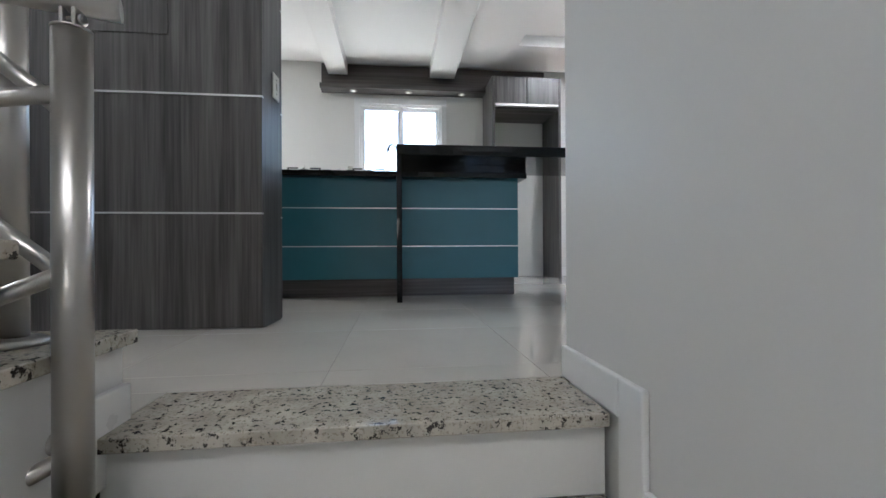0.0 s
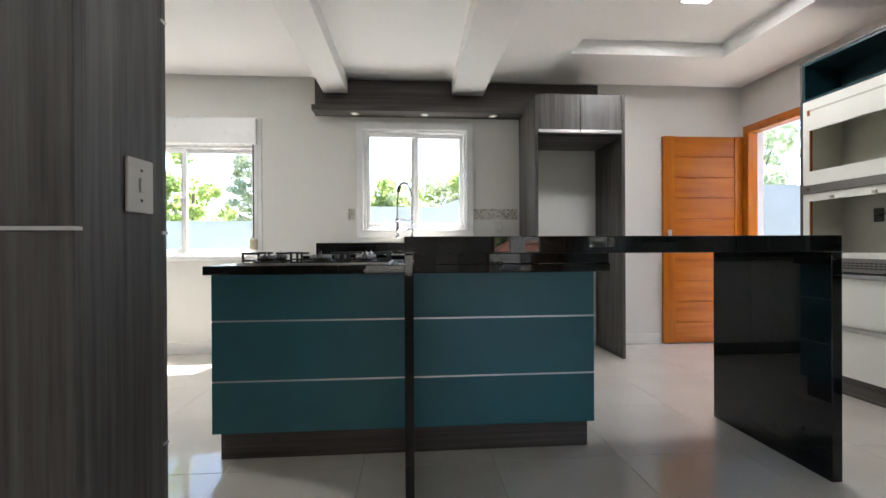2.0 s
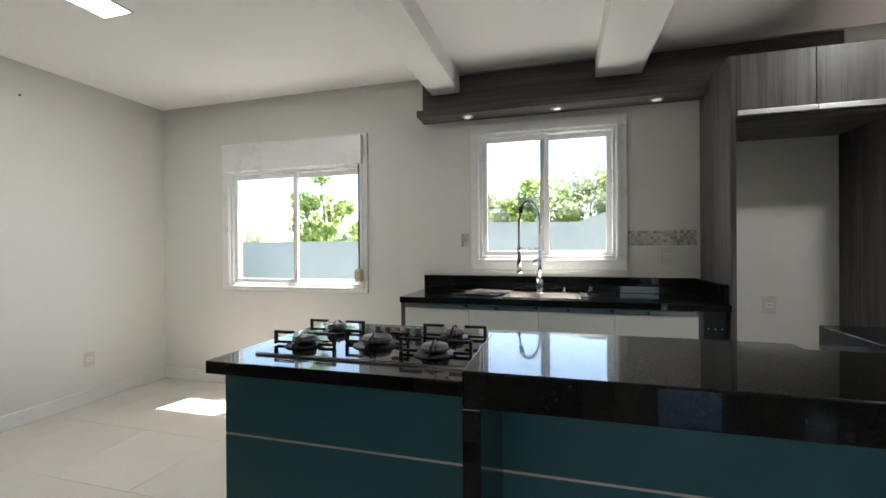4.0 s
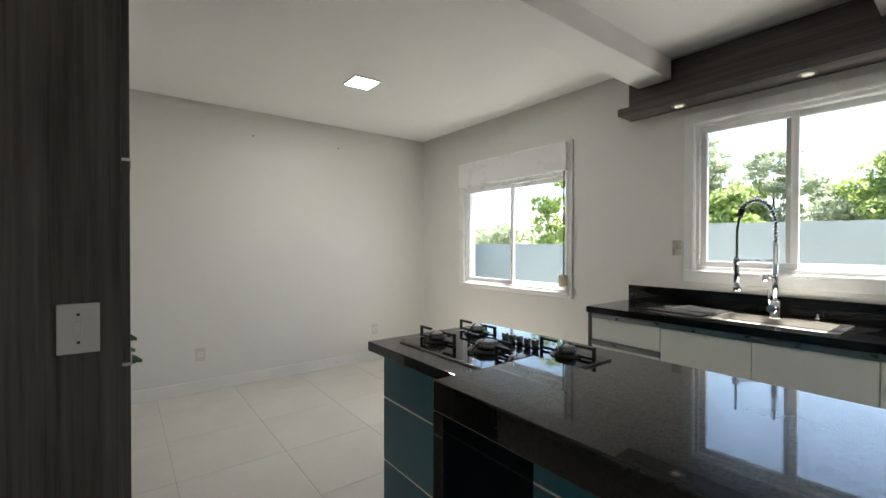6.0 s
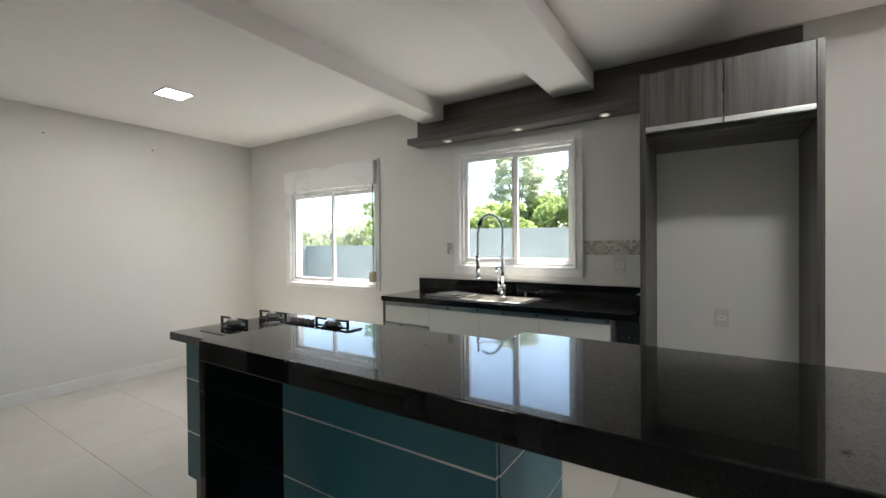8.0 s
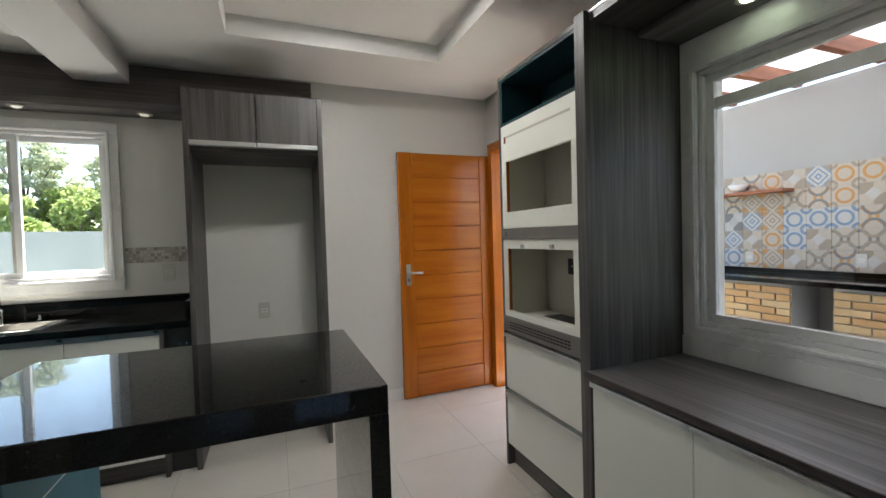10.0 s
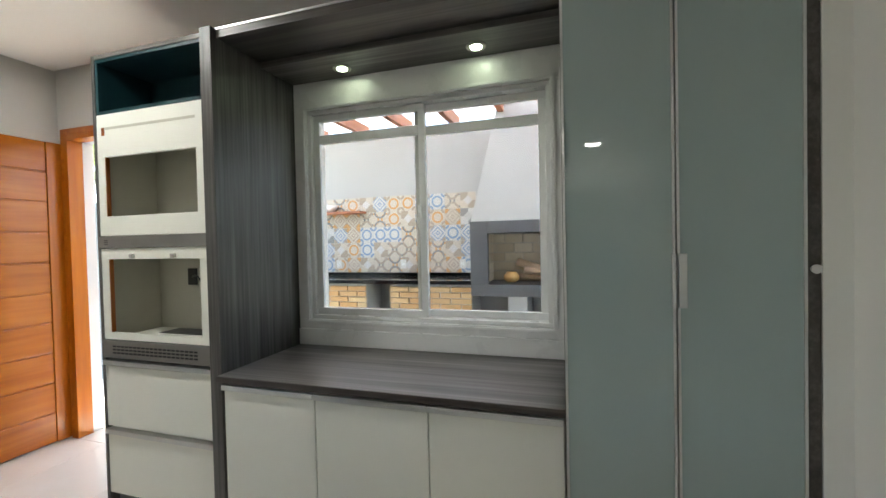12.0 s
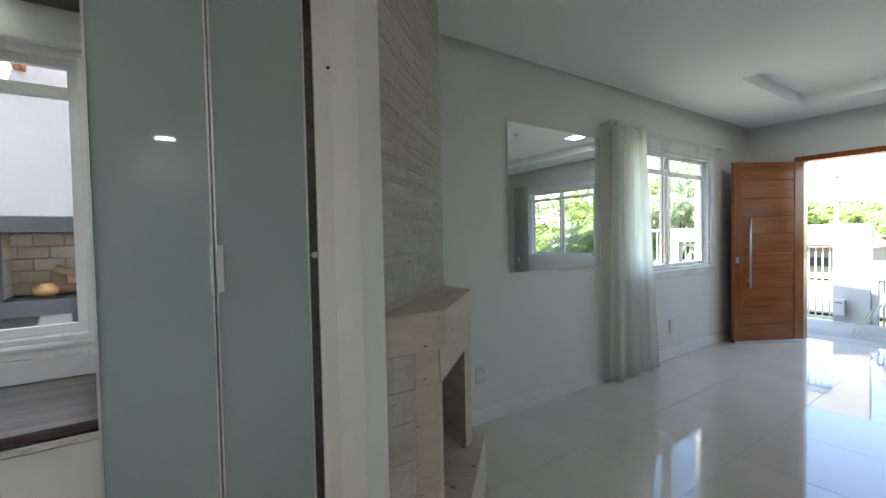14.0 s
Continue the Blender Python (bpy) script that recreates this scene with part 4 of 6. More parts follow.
led_panel(-2.24, 0.95, CEIL, "lit square flush ceiling light")
led_panel(2.03, 1.12, CEIL + 0.12, "lit square light in the ceiling tray")
led_panel(-2.0, -1.28, CEIL, "dim square light over the hall", M_LED_DIM)
led_panel(1.72, -6.21, CEIL + 0.12, "lit square light in the living room tray", M_LED_DIM)

# ---- stairs ----
structure("stair_landing_edge", boxes((-0.56, 0.435, -1.90, -1.645, -0.028, 0.001), bevel=0.003), M_PALEGRANITE, "speckled pale granite landing edge at the stair head", "step")
for i in range(7):
    z = -0.18 * (i + 1)
    y = -1.875 - 0.28 * i
    st = thing("stair_step", (-0.05, y - 0.14, z), "pale granite tread on a white riser", "step", "steps going down", "structure")
    part("tread", boxes((-0.56, 0.435, y - 0.305, y - 0.001, z - 0.028, z), bevel=0.003), M_PALEGRANITE, st)
    part("riser", boxes((-0.56, 0.435, y, y + 0.04, z, z + 0.152)), M_WALL, st)
structure("stair_base", boxes((-0.6, 0.45, -5.2, -3.8, -1.6, -1.45)), M_PALEGRANITE, "granite floor at the foot of the stairs", "floor")
for i in range(6):
    z = 0.18 * (i + 1)
    y = -1.80 - 0.28 * i
    st = thing("stair_step", (-1.05, y - 0.14, z), "pale granite tread going up on a white riser", "step", "steps going up", "structure")
    part("tread", boxes((-1.6, -0.545, y - 0.295, y + 0.02, z - 0.028, z), bevel=0.003), M_PALEGRANITE, st)
    part("riser", boxes((-1.6, -0.565, y - 0.28, y, -0.1 if i == 0 else z - 0.18, z - 0.029)), M_WALL, st)
structure("stair_string", boxes((-0.60, -0.566, -3.6, -2.085, -1.6, 0.15)), M_WALL, "white side of the upper flight", "wall")
structure("baseboard", boxes((-0.565, -0.548, -1.93, -1.80, -0.10, 0.075), bevel=0.004), M_BASE, "white skirting block at the foot of the upper flight", "baseboard")
# skirting that steps down the stair wall
structure("baseboard", boxes((0.434, 0.4495, -1.93, -1.642, 0.002, 0.085), (0.434, 0.4495, -2.015, -1.9305, -0.18, 0.085), (0.434, 0.4495, -2.21, -2.0155, -0.18, -0.095), bevel=0.004), M_BASE, "white skirting stepping down along the stairs", "baseboard")
for i in range(1, 6):
    y, z = -1.93 - 0.28 * i, -0.18 * i
    structure("baseboard", boxes((0.434, 0.4495, y - 0.04, y - 0.0005, z - 0.18, z + 0.085), (0.434, 0.4495, y - 0.28, y - 0.0405, z - 0.18, z - 0.065), bevel=0.004), M_BASE, "white skirting stepping down along the stairs", "baseboard")
rail = thing("stair_railing", (-0.56, -2.1, 0), "brushed stainless steel stair railing with slanting tubes", "railing")
PX = -0.517
part("post", tubes(((PX, -2.0, -0.1795), (PX, -2.0, 0.692), 0.0265), seg=32), M_STEEL, rail)
part("cap", lathe(bmesh.new(), PX, -2.0, [(0.0272, 0.6925), (0.0272, 0.696), (0.021, 0.699)], 28), M_STEEL, rail)
part("post", tubes(((-0.675, -1.92, 0.181), (-0.675, -1.92, 0.95), 0.0265), seg=32), M_STEEL, rail)
part("flange", lathe(bmesh.new(), -0.675, -1.92, [(0.055, 0.1805), (0.055, 0.187), (0.045, 0.193), (0.028, 0.196)], 28), M_STEEL, rail)
part("bracket", boxes((PX - 0.012, PX - 0.006, -2.012, -1.988, 0.6995, 0.728), (PX + 0.006, PX + 0.012, -2.012, -1.988, 0.6995, 0.728), bevel=0.002), M_STEEL, rail)
part("bolt", tubes(((PX - 0.014, -2.0, 0.712), (PX + 0.02, -2.0, 0.712), 0.005), ((PX + 0.0125, -2.0, 0.712), (PX + 0.018, -2.0, 0.712), 0.009), seg=12), M_STEEL, rail)
part("handrail", tubes(((PX + 0.055, -1.97, 0.745), (-0.80, -2.10, 0.735), 0.019)), M_STEEL, rail)
for z0, z1 in ((0.594, 0.55), (0.312, 0.22), (0.02, -0.08)):
    part("tube", tubes(((PX - 0.005, -2.0, z0), (-0.72, -2.06, z1), 0.0135)), M_STEEL, rail)
for z0, z1 in ((0.71, 0.555), (0.43, 0.29), (0.14, 0.0)):
    part("tube", tubes(((-0.72, -1.955, z0), (PX - 0.005, -1.985, z1), 0.0135)), M_STEEL, rail)

M_CLOAK = paint("grey_green_cloakroom_paint", (0.58, 0.56, 0.42), 0.5, 0.06, 1.2, 120, 0.1)
M_CLOAKFLOOR = paint("dull_grey_cloakroom_tile", (0.3, 0.3, 0.27), 0.35, 0.1, 2, 90, 0.1)
# ---- hall and cloakroom behind the panelling ----
wall("wall_hall_west", "x", -2.61, -2.5, -1.92, -0.92, -0.1, 2.6, [(-1.70, -0.922, -0.1, 2.04)], label="white wall with the cloakroom doorway")
wall("wall_cloak_north", "y", -0.92, -0.80, -5.25, -2.0, -0.1, 2.6)
wall("wall_cloak_back", "x", -5.37, -5.25, -2.04, -0.80, -0.1, 2.6, material=M_CLOAK, label="grey-green wall of the dim cloakroom")
structure("cloakroom_floor", boxes((-5.25, WEST, -1.92, -0.92, -0.12, 0.006), (WEST, -2.56, -1.92, -0.92, 0.0005, 0.006)), M_CLOAKFLOOR, "dull grey cloakroom floor", "floor")
structure("cloakroom_ceiling", boxes((-5.37, WEST - 0.11, -2.04, -0.80, 2.6, 2.72)), M_CEIL, "plain white cloakroom ceiling", "ceiling")
cloak_strip = tagged(part("mosaic_strip", boxes((-5.2495, -5.246, -1.33, -1.17, 0.36, 2.25)), M_BLACK), "dark glass mosaic strip in the cloakroom", "mosaic")
cm = bmesh.new()
box(cm, 0, 0.004, -0.024, 0.024, -0.024, 0.024, bevel=0.001)
cloak_chip = bpy.data.meshes.new("mosaic_chip")
cm.to_mesh(cloak_chip)
cm.free()
cloak_chip.materials.append(varied("dark_glass_mosaic", (0.01, 0.01, 0.012), (0.2, 0.21, 0.22), 0.15, 10))
for i in range(3):
    for j in range(36):
        c = new("tile", cloak_chip)
        c.parent = cloak_strip
        c.location = (-5.246, -1.302 + i * 0.052, 0.39 + j * 0.052)
# the opening is added, out of view, to let daylight into the cloakroom
wall("wall_hall_south", "y", -2.04, -1.92, -5.25, -1.62, -0.1, 2.6, [(-4.95, -3.85, 0.15, 2.1)])
wall("wall_stair_west", "x", -1.74, -1.62, -5.3, -2.04, -1.6, 2.6)
wall("wall_stair_end", "y", -5.3, -5.2, -1.62, 0.45, -1.6, 2.9)
structure("door_frame", boxes((-2.62, -2.49, -0.94, -0.9215, 0, 2.07), (-2.62, -2.49, -1.70, -1.67, 0, 2.07), (-2.62, -2.49, -1.67, -0.94, 2.01, 2.04), bevel=0.003), M_BASE, "white painted frame of the cloakroom doorway", "door frame")
wc = thing("toilet", (-4.5, -1.52, 0), "white ceramic toilet in the dim cloakroom", "toilet")
bm = lathe(bmesh.new(), -4.5, -1.55, [(0.12, 0.007), (0.11, 0.12), (0.15, 0.28), (0.185, 0.385), (0.185, 0.40)], 28)
part("bowl", bm, M_PVC, wc)
part("seat", lathe(bmesh.new(), -4.5, -1.55, [(0.19, 0.401), (0.195, 0.415), (0.19, 0.43), (0.1, 0.436)], 28), M_PVC, wc)
part("cistern", boxes((-4.85, -4.67, -1.73, -1.37, 0.30, 0.75), bevel=0.02), M_PVC, wc)

# ---- potted plant beyond the panelling ----
plant = thing("potted_plant", (-2.12, -0.68, 0), "green leafy plant in a dark pot", "plant")
part("pot", lathe(bmesh.new(), -2.12, -0.68, [(0.11, 0.002), (0.15, 0.3), (0.16, 0.32), (0.14, 0.32), (0.13, 0.28)], 24), M_BLACK, plant)
part("stem", sweep([(-2.12, -0.68, 0.27 + 0.06 * i) for i in range(10)], 0.008, 6), M_BARK, plant)
random.seed(5)
for k in range(14):
    a, z, ln = k * 2.4, 0.60 + 0.016 * k, 0.2 + 0.08 * random.random()
    d, s_ = Vector((math.cos(a), math.sin(a), 0.45)), Vector((-math.sin(a), math.cos(a), 0.9)).normalized()
    o = Vector((-2.12, -0.68, z))
    bm = bmesh.new()
    rows = []
    for i in range(6):
        f = i / 5
        c = o + d * ln * f + Vector((0, 0, -0.06 * f * f))
        hw = 0.055 * math.sin(math.pi * (0.08 + 0.9 * f))
        rows.append([bm.verts.new(c - s_ * hw + Vector((0, 0, 0.012))), bm.verts.new(c), bm.verts.new(c + s_ * hw + Vector((0, 0, 0.012)))])
    for p, q in zip(rows, rows[1:]):
        bm.faces.new((p[0], p[1], q[1], q[0]))
        bm.faces.new((p[1], p[2], q[2], q[1]))
    part("leaf", bm, M_HOUSELEAF, plant)

# ---- fireplace ----
fire = thing("fireplace", (2.9, -2.2, 0), "corner fireplace in pale travertine with a split-stone chimney breast", "fireplace")
FN, FX = -1.783, 3.432
HEARTH = 0.28
part("breast_core", prism([(2.485, FN), (3.09, -2.462), (FX, -2.462), (FX, FN)], 1.047, 2.6), M_STONE, fire)
part("mantel", prism([(2.45, FN), (2.44, -2.035), (2.85, -2.48), (FX, -2.48), (FX, FN)], 0.902, 1.046, 0.003), M_MANTEL, fire)
part("frieze", prism([(2.47, -2.0), (2.83, -2.395), (2.815, -2.425), (2.445, -2.01)], 0.775, 0.901), M_MANTEL, fire)
part("pier", prism([(2.475, FN), (2.475, -1.905), (2.60, -1.905), (2.60, FN)], HEARTH + 0.001, 0.901, 0.002), M_STONE, fire)
part("pilaster", prism([(2.46, -1.906), (2.445, -2.0), (2.49, -2.045), (2.60, -1.98), (2.60, -1.906)], HEARTH + 0.001, 0.901, 0.002), M_MANTEL, fire, "veined travertine pilaster")
part("pier", prism([(2.79, -2.38), (2.83, -2.45), (FX, -2.45), (FX, -2.38)], HEARTH + 0.001, 0.901, 0.002), M_MANTEL, fire)
part("fire_back", prism([(3.05, FN), (3.05, -2.375), (FX, -2.375), (FX, FN)], HEARTH + 0.001, 0.901), M_CONCRETE, fire)
part("hearth", prism([(2.425, FN), (2.405, -2.10), (2.84, -2.545), (FX, -2.545), (FX, FN)], 0.002, HEARTH, 0.003), M_MANTEL, fire)
# split stone courses on the breast and below the mantel
def split_stone():
    """Pale split travertine with small dark pits and short level cracks."""
    m, nt, b = nodes_of("split_travertine_course")
    info = nt.nodes.new("ShaderNodeObjectInfo")
    fine = noise_tex(nt, coords(nt), 45, 5, 0.65)
    pits = noise_tex(nt, coords(nt, (14, 14, 70)), 1.0, 4, 0.6)
    cloud = noise_tex(nt, coords(nt), 5, 3)
    tone = ramp(nt, info.outputs["Random"], [(0, (0.5, 0.465, 0.395)), (1, (0.62, 0.585, 0.51))])
    tone = mix(nt, ramp(nt, cloud, [(0.4, (0,) * 3), (0.7, (0.35,) * 3)]), tone, (0.42, 0.36, 0.28))
    tone = mix(nt, ramp(nt, fine, [(0.3, (0.4,) * 3), (0.6, (0,) * 3)]), tone, (0.34, 0.3, 0.25))
    nt.links.new(mix(nt, ramp(nt, pits, [(0.27, (1,) * 3), (0.33, (0,) * 3)]), tone, (0.07, 0.06, 0.05)), b.inputs["Base Color"])
    b.inputs["Roughness"].default_value = 0.8
    bump(nt, b, fine, 0.5, 0.003)
    return m


M_COURSE = split_stone()
random.seed(11)
A, B = Vector((2.472, -1.785, 0)), Vector((3.086, -2.466, 0))
dirn = (B - A).normalized()
out = Vector((dirn.y, -dirn.x, 0))
if out.dot(Vector((-1, 1, 0))) > 0:
    out = Vector((-1, -0.8, 0)).normalized()
z = 1.049
while z < 2.58:
    h = random.choice((0.011, 0.016, 0.02, 0.028, 0.036))
    u = 0.0
    total = (B - A).length
    while u < total - 0.01:
        ln = min(random.choice((0.07, 0.12, 0.2, 0.3, 0.45)), total - u)
        if total - u - ln < 0.06:
            ln = total - u
        pr = random.uniform(0.001, 0.004)
        p, q = A + dirn * (u + 0.0008), A + dirn * (u + ln - 0.0008)
        bm = prism([tuple((p)[:2]), tuple((q)[:2]), tuple((q + out * pr)[:2]), tuple((p + out * pr)[:2])], z + 0.0008, min(z + h, 2.598) - 0.0008)
        for v in bm.verts:
            v.co += out * random.uniform(-0.0005, 0.0015) + Vector((0, 0, random.uniform(-0.001, 0.001)))
        part("stone", bm, M_COURSE, fire)
        u += ln
    z += h
z = HEARTH + 0.002
while z < 0.895:
    h = random.uniform(0.035, 0.07)
    pr = random.uniform(0.004, 0.012)
    part("stone", boxes((2.462 - pr, 2.474, -1.903, -1.785, z, min(z + h, 0.901) - 0.001)), M_COURSE, fire)
    z += h

# ---- living room ----
LX, LY = 3.433, -7.45
wall("wall_living_east", "x", LX, LX + 0.16, LY - 0.16, -1.782, -0.1, 2.9, [(-6.44, -4.66, 0.915, 2.15)], label="pale wall with the mirror and a curtained window")
wall("wall_living_front", "y", LY - 0.16, LY, -3.4, LX, -0.1, 2.9, [(1.76, 2.93, -0.1, 2.16), (-0.385, 1.16, 0.91, 2.17)], label="white front wall with the entrance door")


def living_east(u0, u1, d0, d1, z0, z1):
    return (LX + d0, LX + d1, u0, u1, z0, z1)


def living_front(u0, u1, d0, d1, z0, z1):
    return (u0, u1, LY - d1, LY - d0, z0, z1)


sliding_window("window_4", living_east, (-6.43, -4.67, 0.925, 2.14), (-6.55, -4.55, 0.85, 2.235), -5.54, 1.93, True, "white sliding window beside a gathered curtain")
sliding_window("window_5", living_front, (-0.375, 1.15, 0.92, 2.16), (-0.46, 1.235, 0.83, 2.24), 0.389, 2.0, True, "white sliding window facing the garden palms")
structure("baseboard", boxes((LX - 0.015, LX, -7.449, -2.547, 0, 0.105), bevel=0.004), M_BASE, "white lacquered skirting board", "baseboard")
socket((LX, -2.99, 0.342), "-x", "white low wall socket beside the fireplace")
socket((LX, -5.587, 0.322), "-x", "white low wall socket below the window")
mirror = thing("wall_mirror", (LX - 0.01, -3.82, 1.6), "frameless square wall mirror held by four studs", "mirror")
part("glass", boxes((LX - 0.014, LX - 0.006, -4.36, -3.28, 1.045, 2.146)), M_MIRROR, mirror)
for y in (-4.27, -3.37):
    for z in (1.135, 2.056):
        part("stud", tubes(((LX - 0.014, y, z), (LX - 0.022, y, z), 0.012), seg=14), M_STEEL, mirror)
for cy in (-0.95,):
    fc = thing("curtain", (-0.55, LY + 0.08, 0), "white sheer curtain drawn aside at the front window", "curtain")
    bm = bmesh.new()
    prev = None
    for i in range(41):
        f = i / 40
        xx, yy = -0.75 + 0.4 * f, LY + 0.09 + 0.03 * math.sin(f * 44)
        cur = (bm.verts.new((xx, yy, 0.01)), bm.verts.new((xx, yy, 2.3)))
        if prev:
            bm.faces.new((prev[0], cur[0], cur[1], prev[1])).smooth = True
        prev = cur
    bmesh.ops.solidify(bm, geom=bm.faces, thickness=0.0015)
    part("fabric", bm, M_CURTAIN, fc)
curtain = thing("curtain", (LX - 0.09, -4.8, 0), "white sheer curtain gathered at one side of the window", "curtain")
part("rod", tubes(((LX - 0.09, -4.42, 2.27), (LX - 0.09, -6.66, 2.27), 0.012), ((LX - 0.09, -6.66, 2.27), (LX - 0.09, -6.72, 2.27), 0.02), ((LX - 0.09, -4.42, 2.27), (LX - 0.09, -4.39, 2.27), 0.02)), M_PVC, curtain)
for y in (-4.405, -6.62):
    part("bracket", tubes(((LX, y, 2.27), (LX - 0.09, y, 2.27), 0.008)), M_PVC, curtain)
bm = bmesh.new()
cols = []
NC, NR = 120, 14
random.seed(3)
ph = [random.uniform(0, 6.28) for _ in range(6)]
for i in range(NC + 1):
    f = i / NC
    col = []
    for j in range(NR + 1):
        g = j / NR
        spread = 0.55 + 0.23 * g
        y = -4.42 - f * spread + 0.04 * g
        x = LX - 0.10 - 0.006 * math.sin(f * 47 + ph[0] + 0.6 * g) - 0.022 * math.sin(f * 21 + ph[1] + g) * (0.5 + 0.6 * g)
        zz = 2.30 - g * 2.29 + 0.01 * math.sin(f * 30)
        col.append(bm.verts.new((x, y, max(0.006, zz))))
    cols.append(col)
for a, b in zip(cols, cols[1:]):
    for j in range(NR):
        f = bm.faces.new((a[j], b[j], b[j + 1], a[j + 1]))
        f.smooth = True
bmesh.ops.solidify(bm, geom=bm.faces, thickness=0.0015)
part("fabric", bm, M_CURTAIN, curtain)

structure("door_frame", boxes((2.86, 2.935, LY - 0.17, LY + 0.02, 0, 2.17), (1.755, 1.82, LY - 0.17, LY + 0.02, 0, 2.17), (1.82, 2.86, LY - 0.17, LY + 0.02, 2.11, 2.17), bevel=0.003), M_EDOOR_Z, "varnished dark wooden frame of the entrance door", "door frame")
entrance = plank_door("door_2", 0.873, 2.09, 0.045, (M_EDOOR_X, M_EDOOR_Z), "open varnished reddish-brown entrance door with horizontal boards", 10, 0.12, 0.012)
part("pull_handle", tubes(((-0.71, -0.045, 0.65), (-0.71, -0.045, 1.45), 0.012), ((-0.71, 0, 0.74), (-0.71, -0.045, 0.74), 0.008), ((-0.71, 0, 1.36), (-0.71, -0.045, 1.36), 0.008)), M_STEEL, entrance, "long steel pull bar")
part("lock_plate", boxes((-0.855, -0.815, -0.006, 0, 0.94, 1.01), bevel=0.002), M_STEEL, entrance)
part("seal", boxes((-0.863, -0.02, -0.012, -0.001, 0.004, 0.03), bevel=0.002), M_ALU, entrance)
entrance.rotation_euler = (0, 0, radians(-119.5))
entrance.location = (2.84, -7.42, 0)

# ---- outdoors: ground and garden wall ----
def ground_material():
    m, nt, b = nodes_of("grass_and_gravel_ground")
    v = coords(nt)
    n1, n2 = noise_tex(nt, v, 0.6, 5), noise_tex(nt, v, 14, 4)
    g = ramp(nt, n2, [(0.3, (0.05, 0.075, 0.025)), (0.7, (0.1, 0.14, 0.045))])
    d = ramp(nt, n2, [(0.3, (0.22, 0.19, 0.15)), (0.7, (0.34, 0.31, 0.26))])
    nt.links.new(mix(nt, ramp(nt, n1, [(0.45, (0,) * 3), (0.58, (1,) * 3)]), g, d), b.inputs["Base Color"])
    b.inputs["Roughness"].default_value = 0.95
    bump(nt, b, n2, 0.6, 0.02)
    return m


structure("ground", boxes((-400, 400, -400, 400, -2.2, -2.0), (-40, WEST - 0.16, -40, 40, -2.0, -0.16), (EAST + 0.18, 40, -40, 40, -2.0, -0.16), (WEST - 0.16, EAST + 0.18, BACK + 0.16, 40, -2.0, -0.16), (WEST - 0.16, EAST + 0.18, -40, -8.3, -2.0, -0.16)), ground_material(), "grass and pale gravel ground round the house", "ground")
gw = bmesh.new()
outline = [(-4.4, -0.16), (9.0, -0.16), (9.0, 1.86), (1.25, 1.86), (0.36, 1.525), (-1.85, 1.56), (-1.85, 1.345), (-4.4, 1.345)]
lo = [gw.verts.new((x, 4.0, z)) for x, z in outline]
hi = [gw.verts.new((x, 4.15, z)) for x, z in outline]
gw.faces.new(lo)
gw.faces.new(hi[::-1])
for i in range(len(outline)):
    k = (i + 1) % len(outline)
    gw.faces.new((lo[i], hi[i], hi[k], lo[k]))
structure("garden_wall", gw, M_CONCRETE, "blue-grey rendered garden wall behind the house", "wall")
structure("garden_wall", boxes((-4.55, -4.405, -3.0, 4.15, -0.16, 1.345)), M_CONCRETE, "blue-grey rendered garden wall behind the house", "wall")
# pale strip added out of view to bounce sunlight up to the kitchen ceiling
M_BOUNCE = paint("pale_bounce_concrete", (0.78, 0.77, 0.74), 0.8, 0.08, 2, 60, 0.3)
structure("bounce_strip", boxes((-4.4, 6.4, BACK + 0.17, 3.99, -0.159, -0.1)), M_BOUNCE, "unseen pale concrete strip added to bounce sunlight indoors", "pavement")
# roof over the rooms
structure("roof", boxes((WEST - 0.3, HOLE[0], -8.2, BACK + 0.28, 2.95, 3.1), (HOLE[1], EAST + 0.3, -8.2, BACK + 0.28, 2.95, 3.1), (HOLE[0], HOLE[1], -8.2, HOLE[2], 2.95, 3.1), (HOLE[0], HOLE[1], HOLE[3], BACK + 0.28, 2.95, 3.1)), M_OUTWHITE, "plain flat roof slab", "roof")


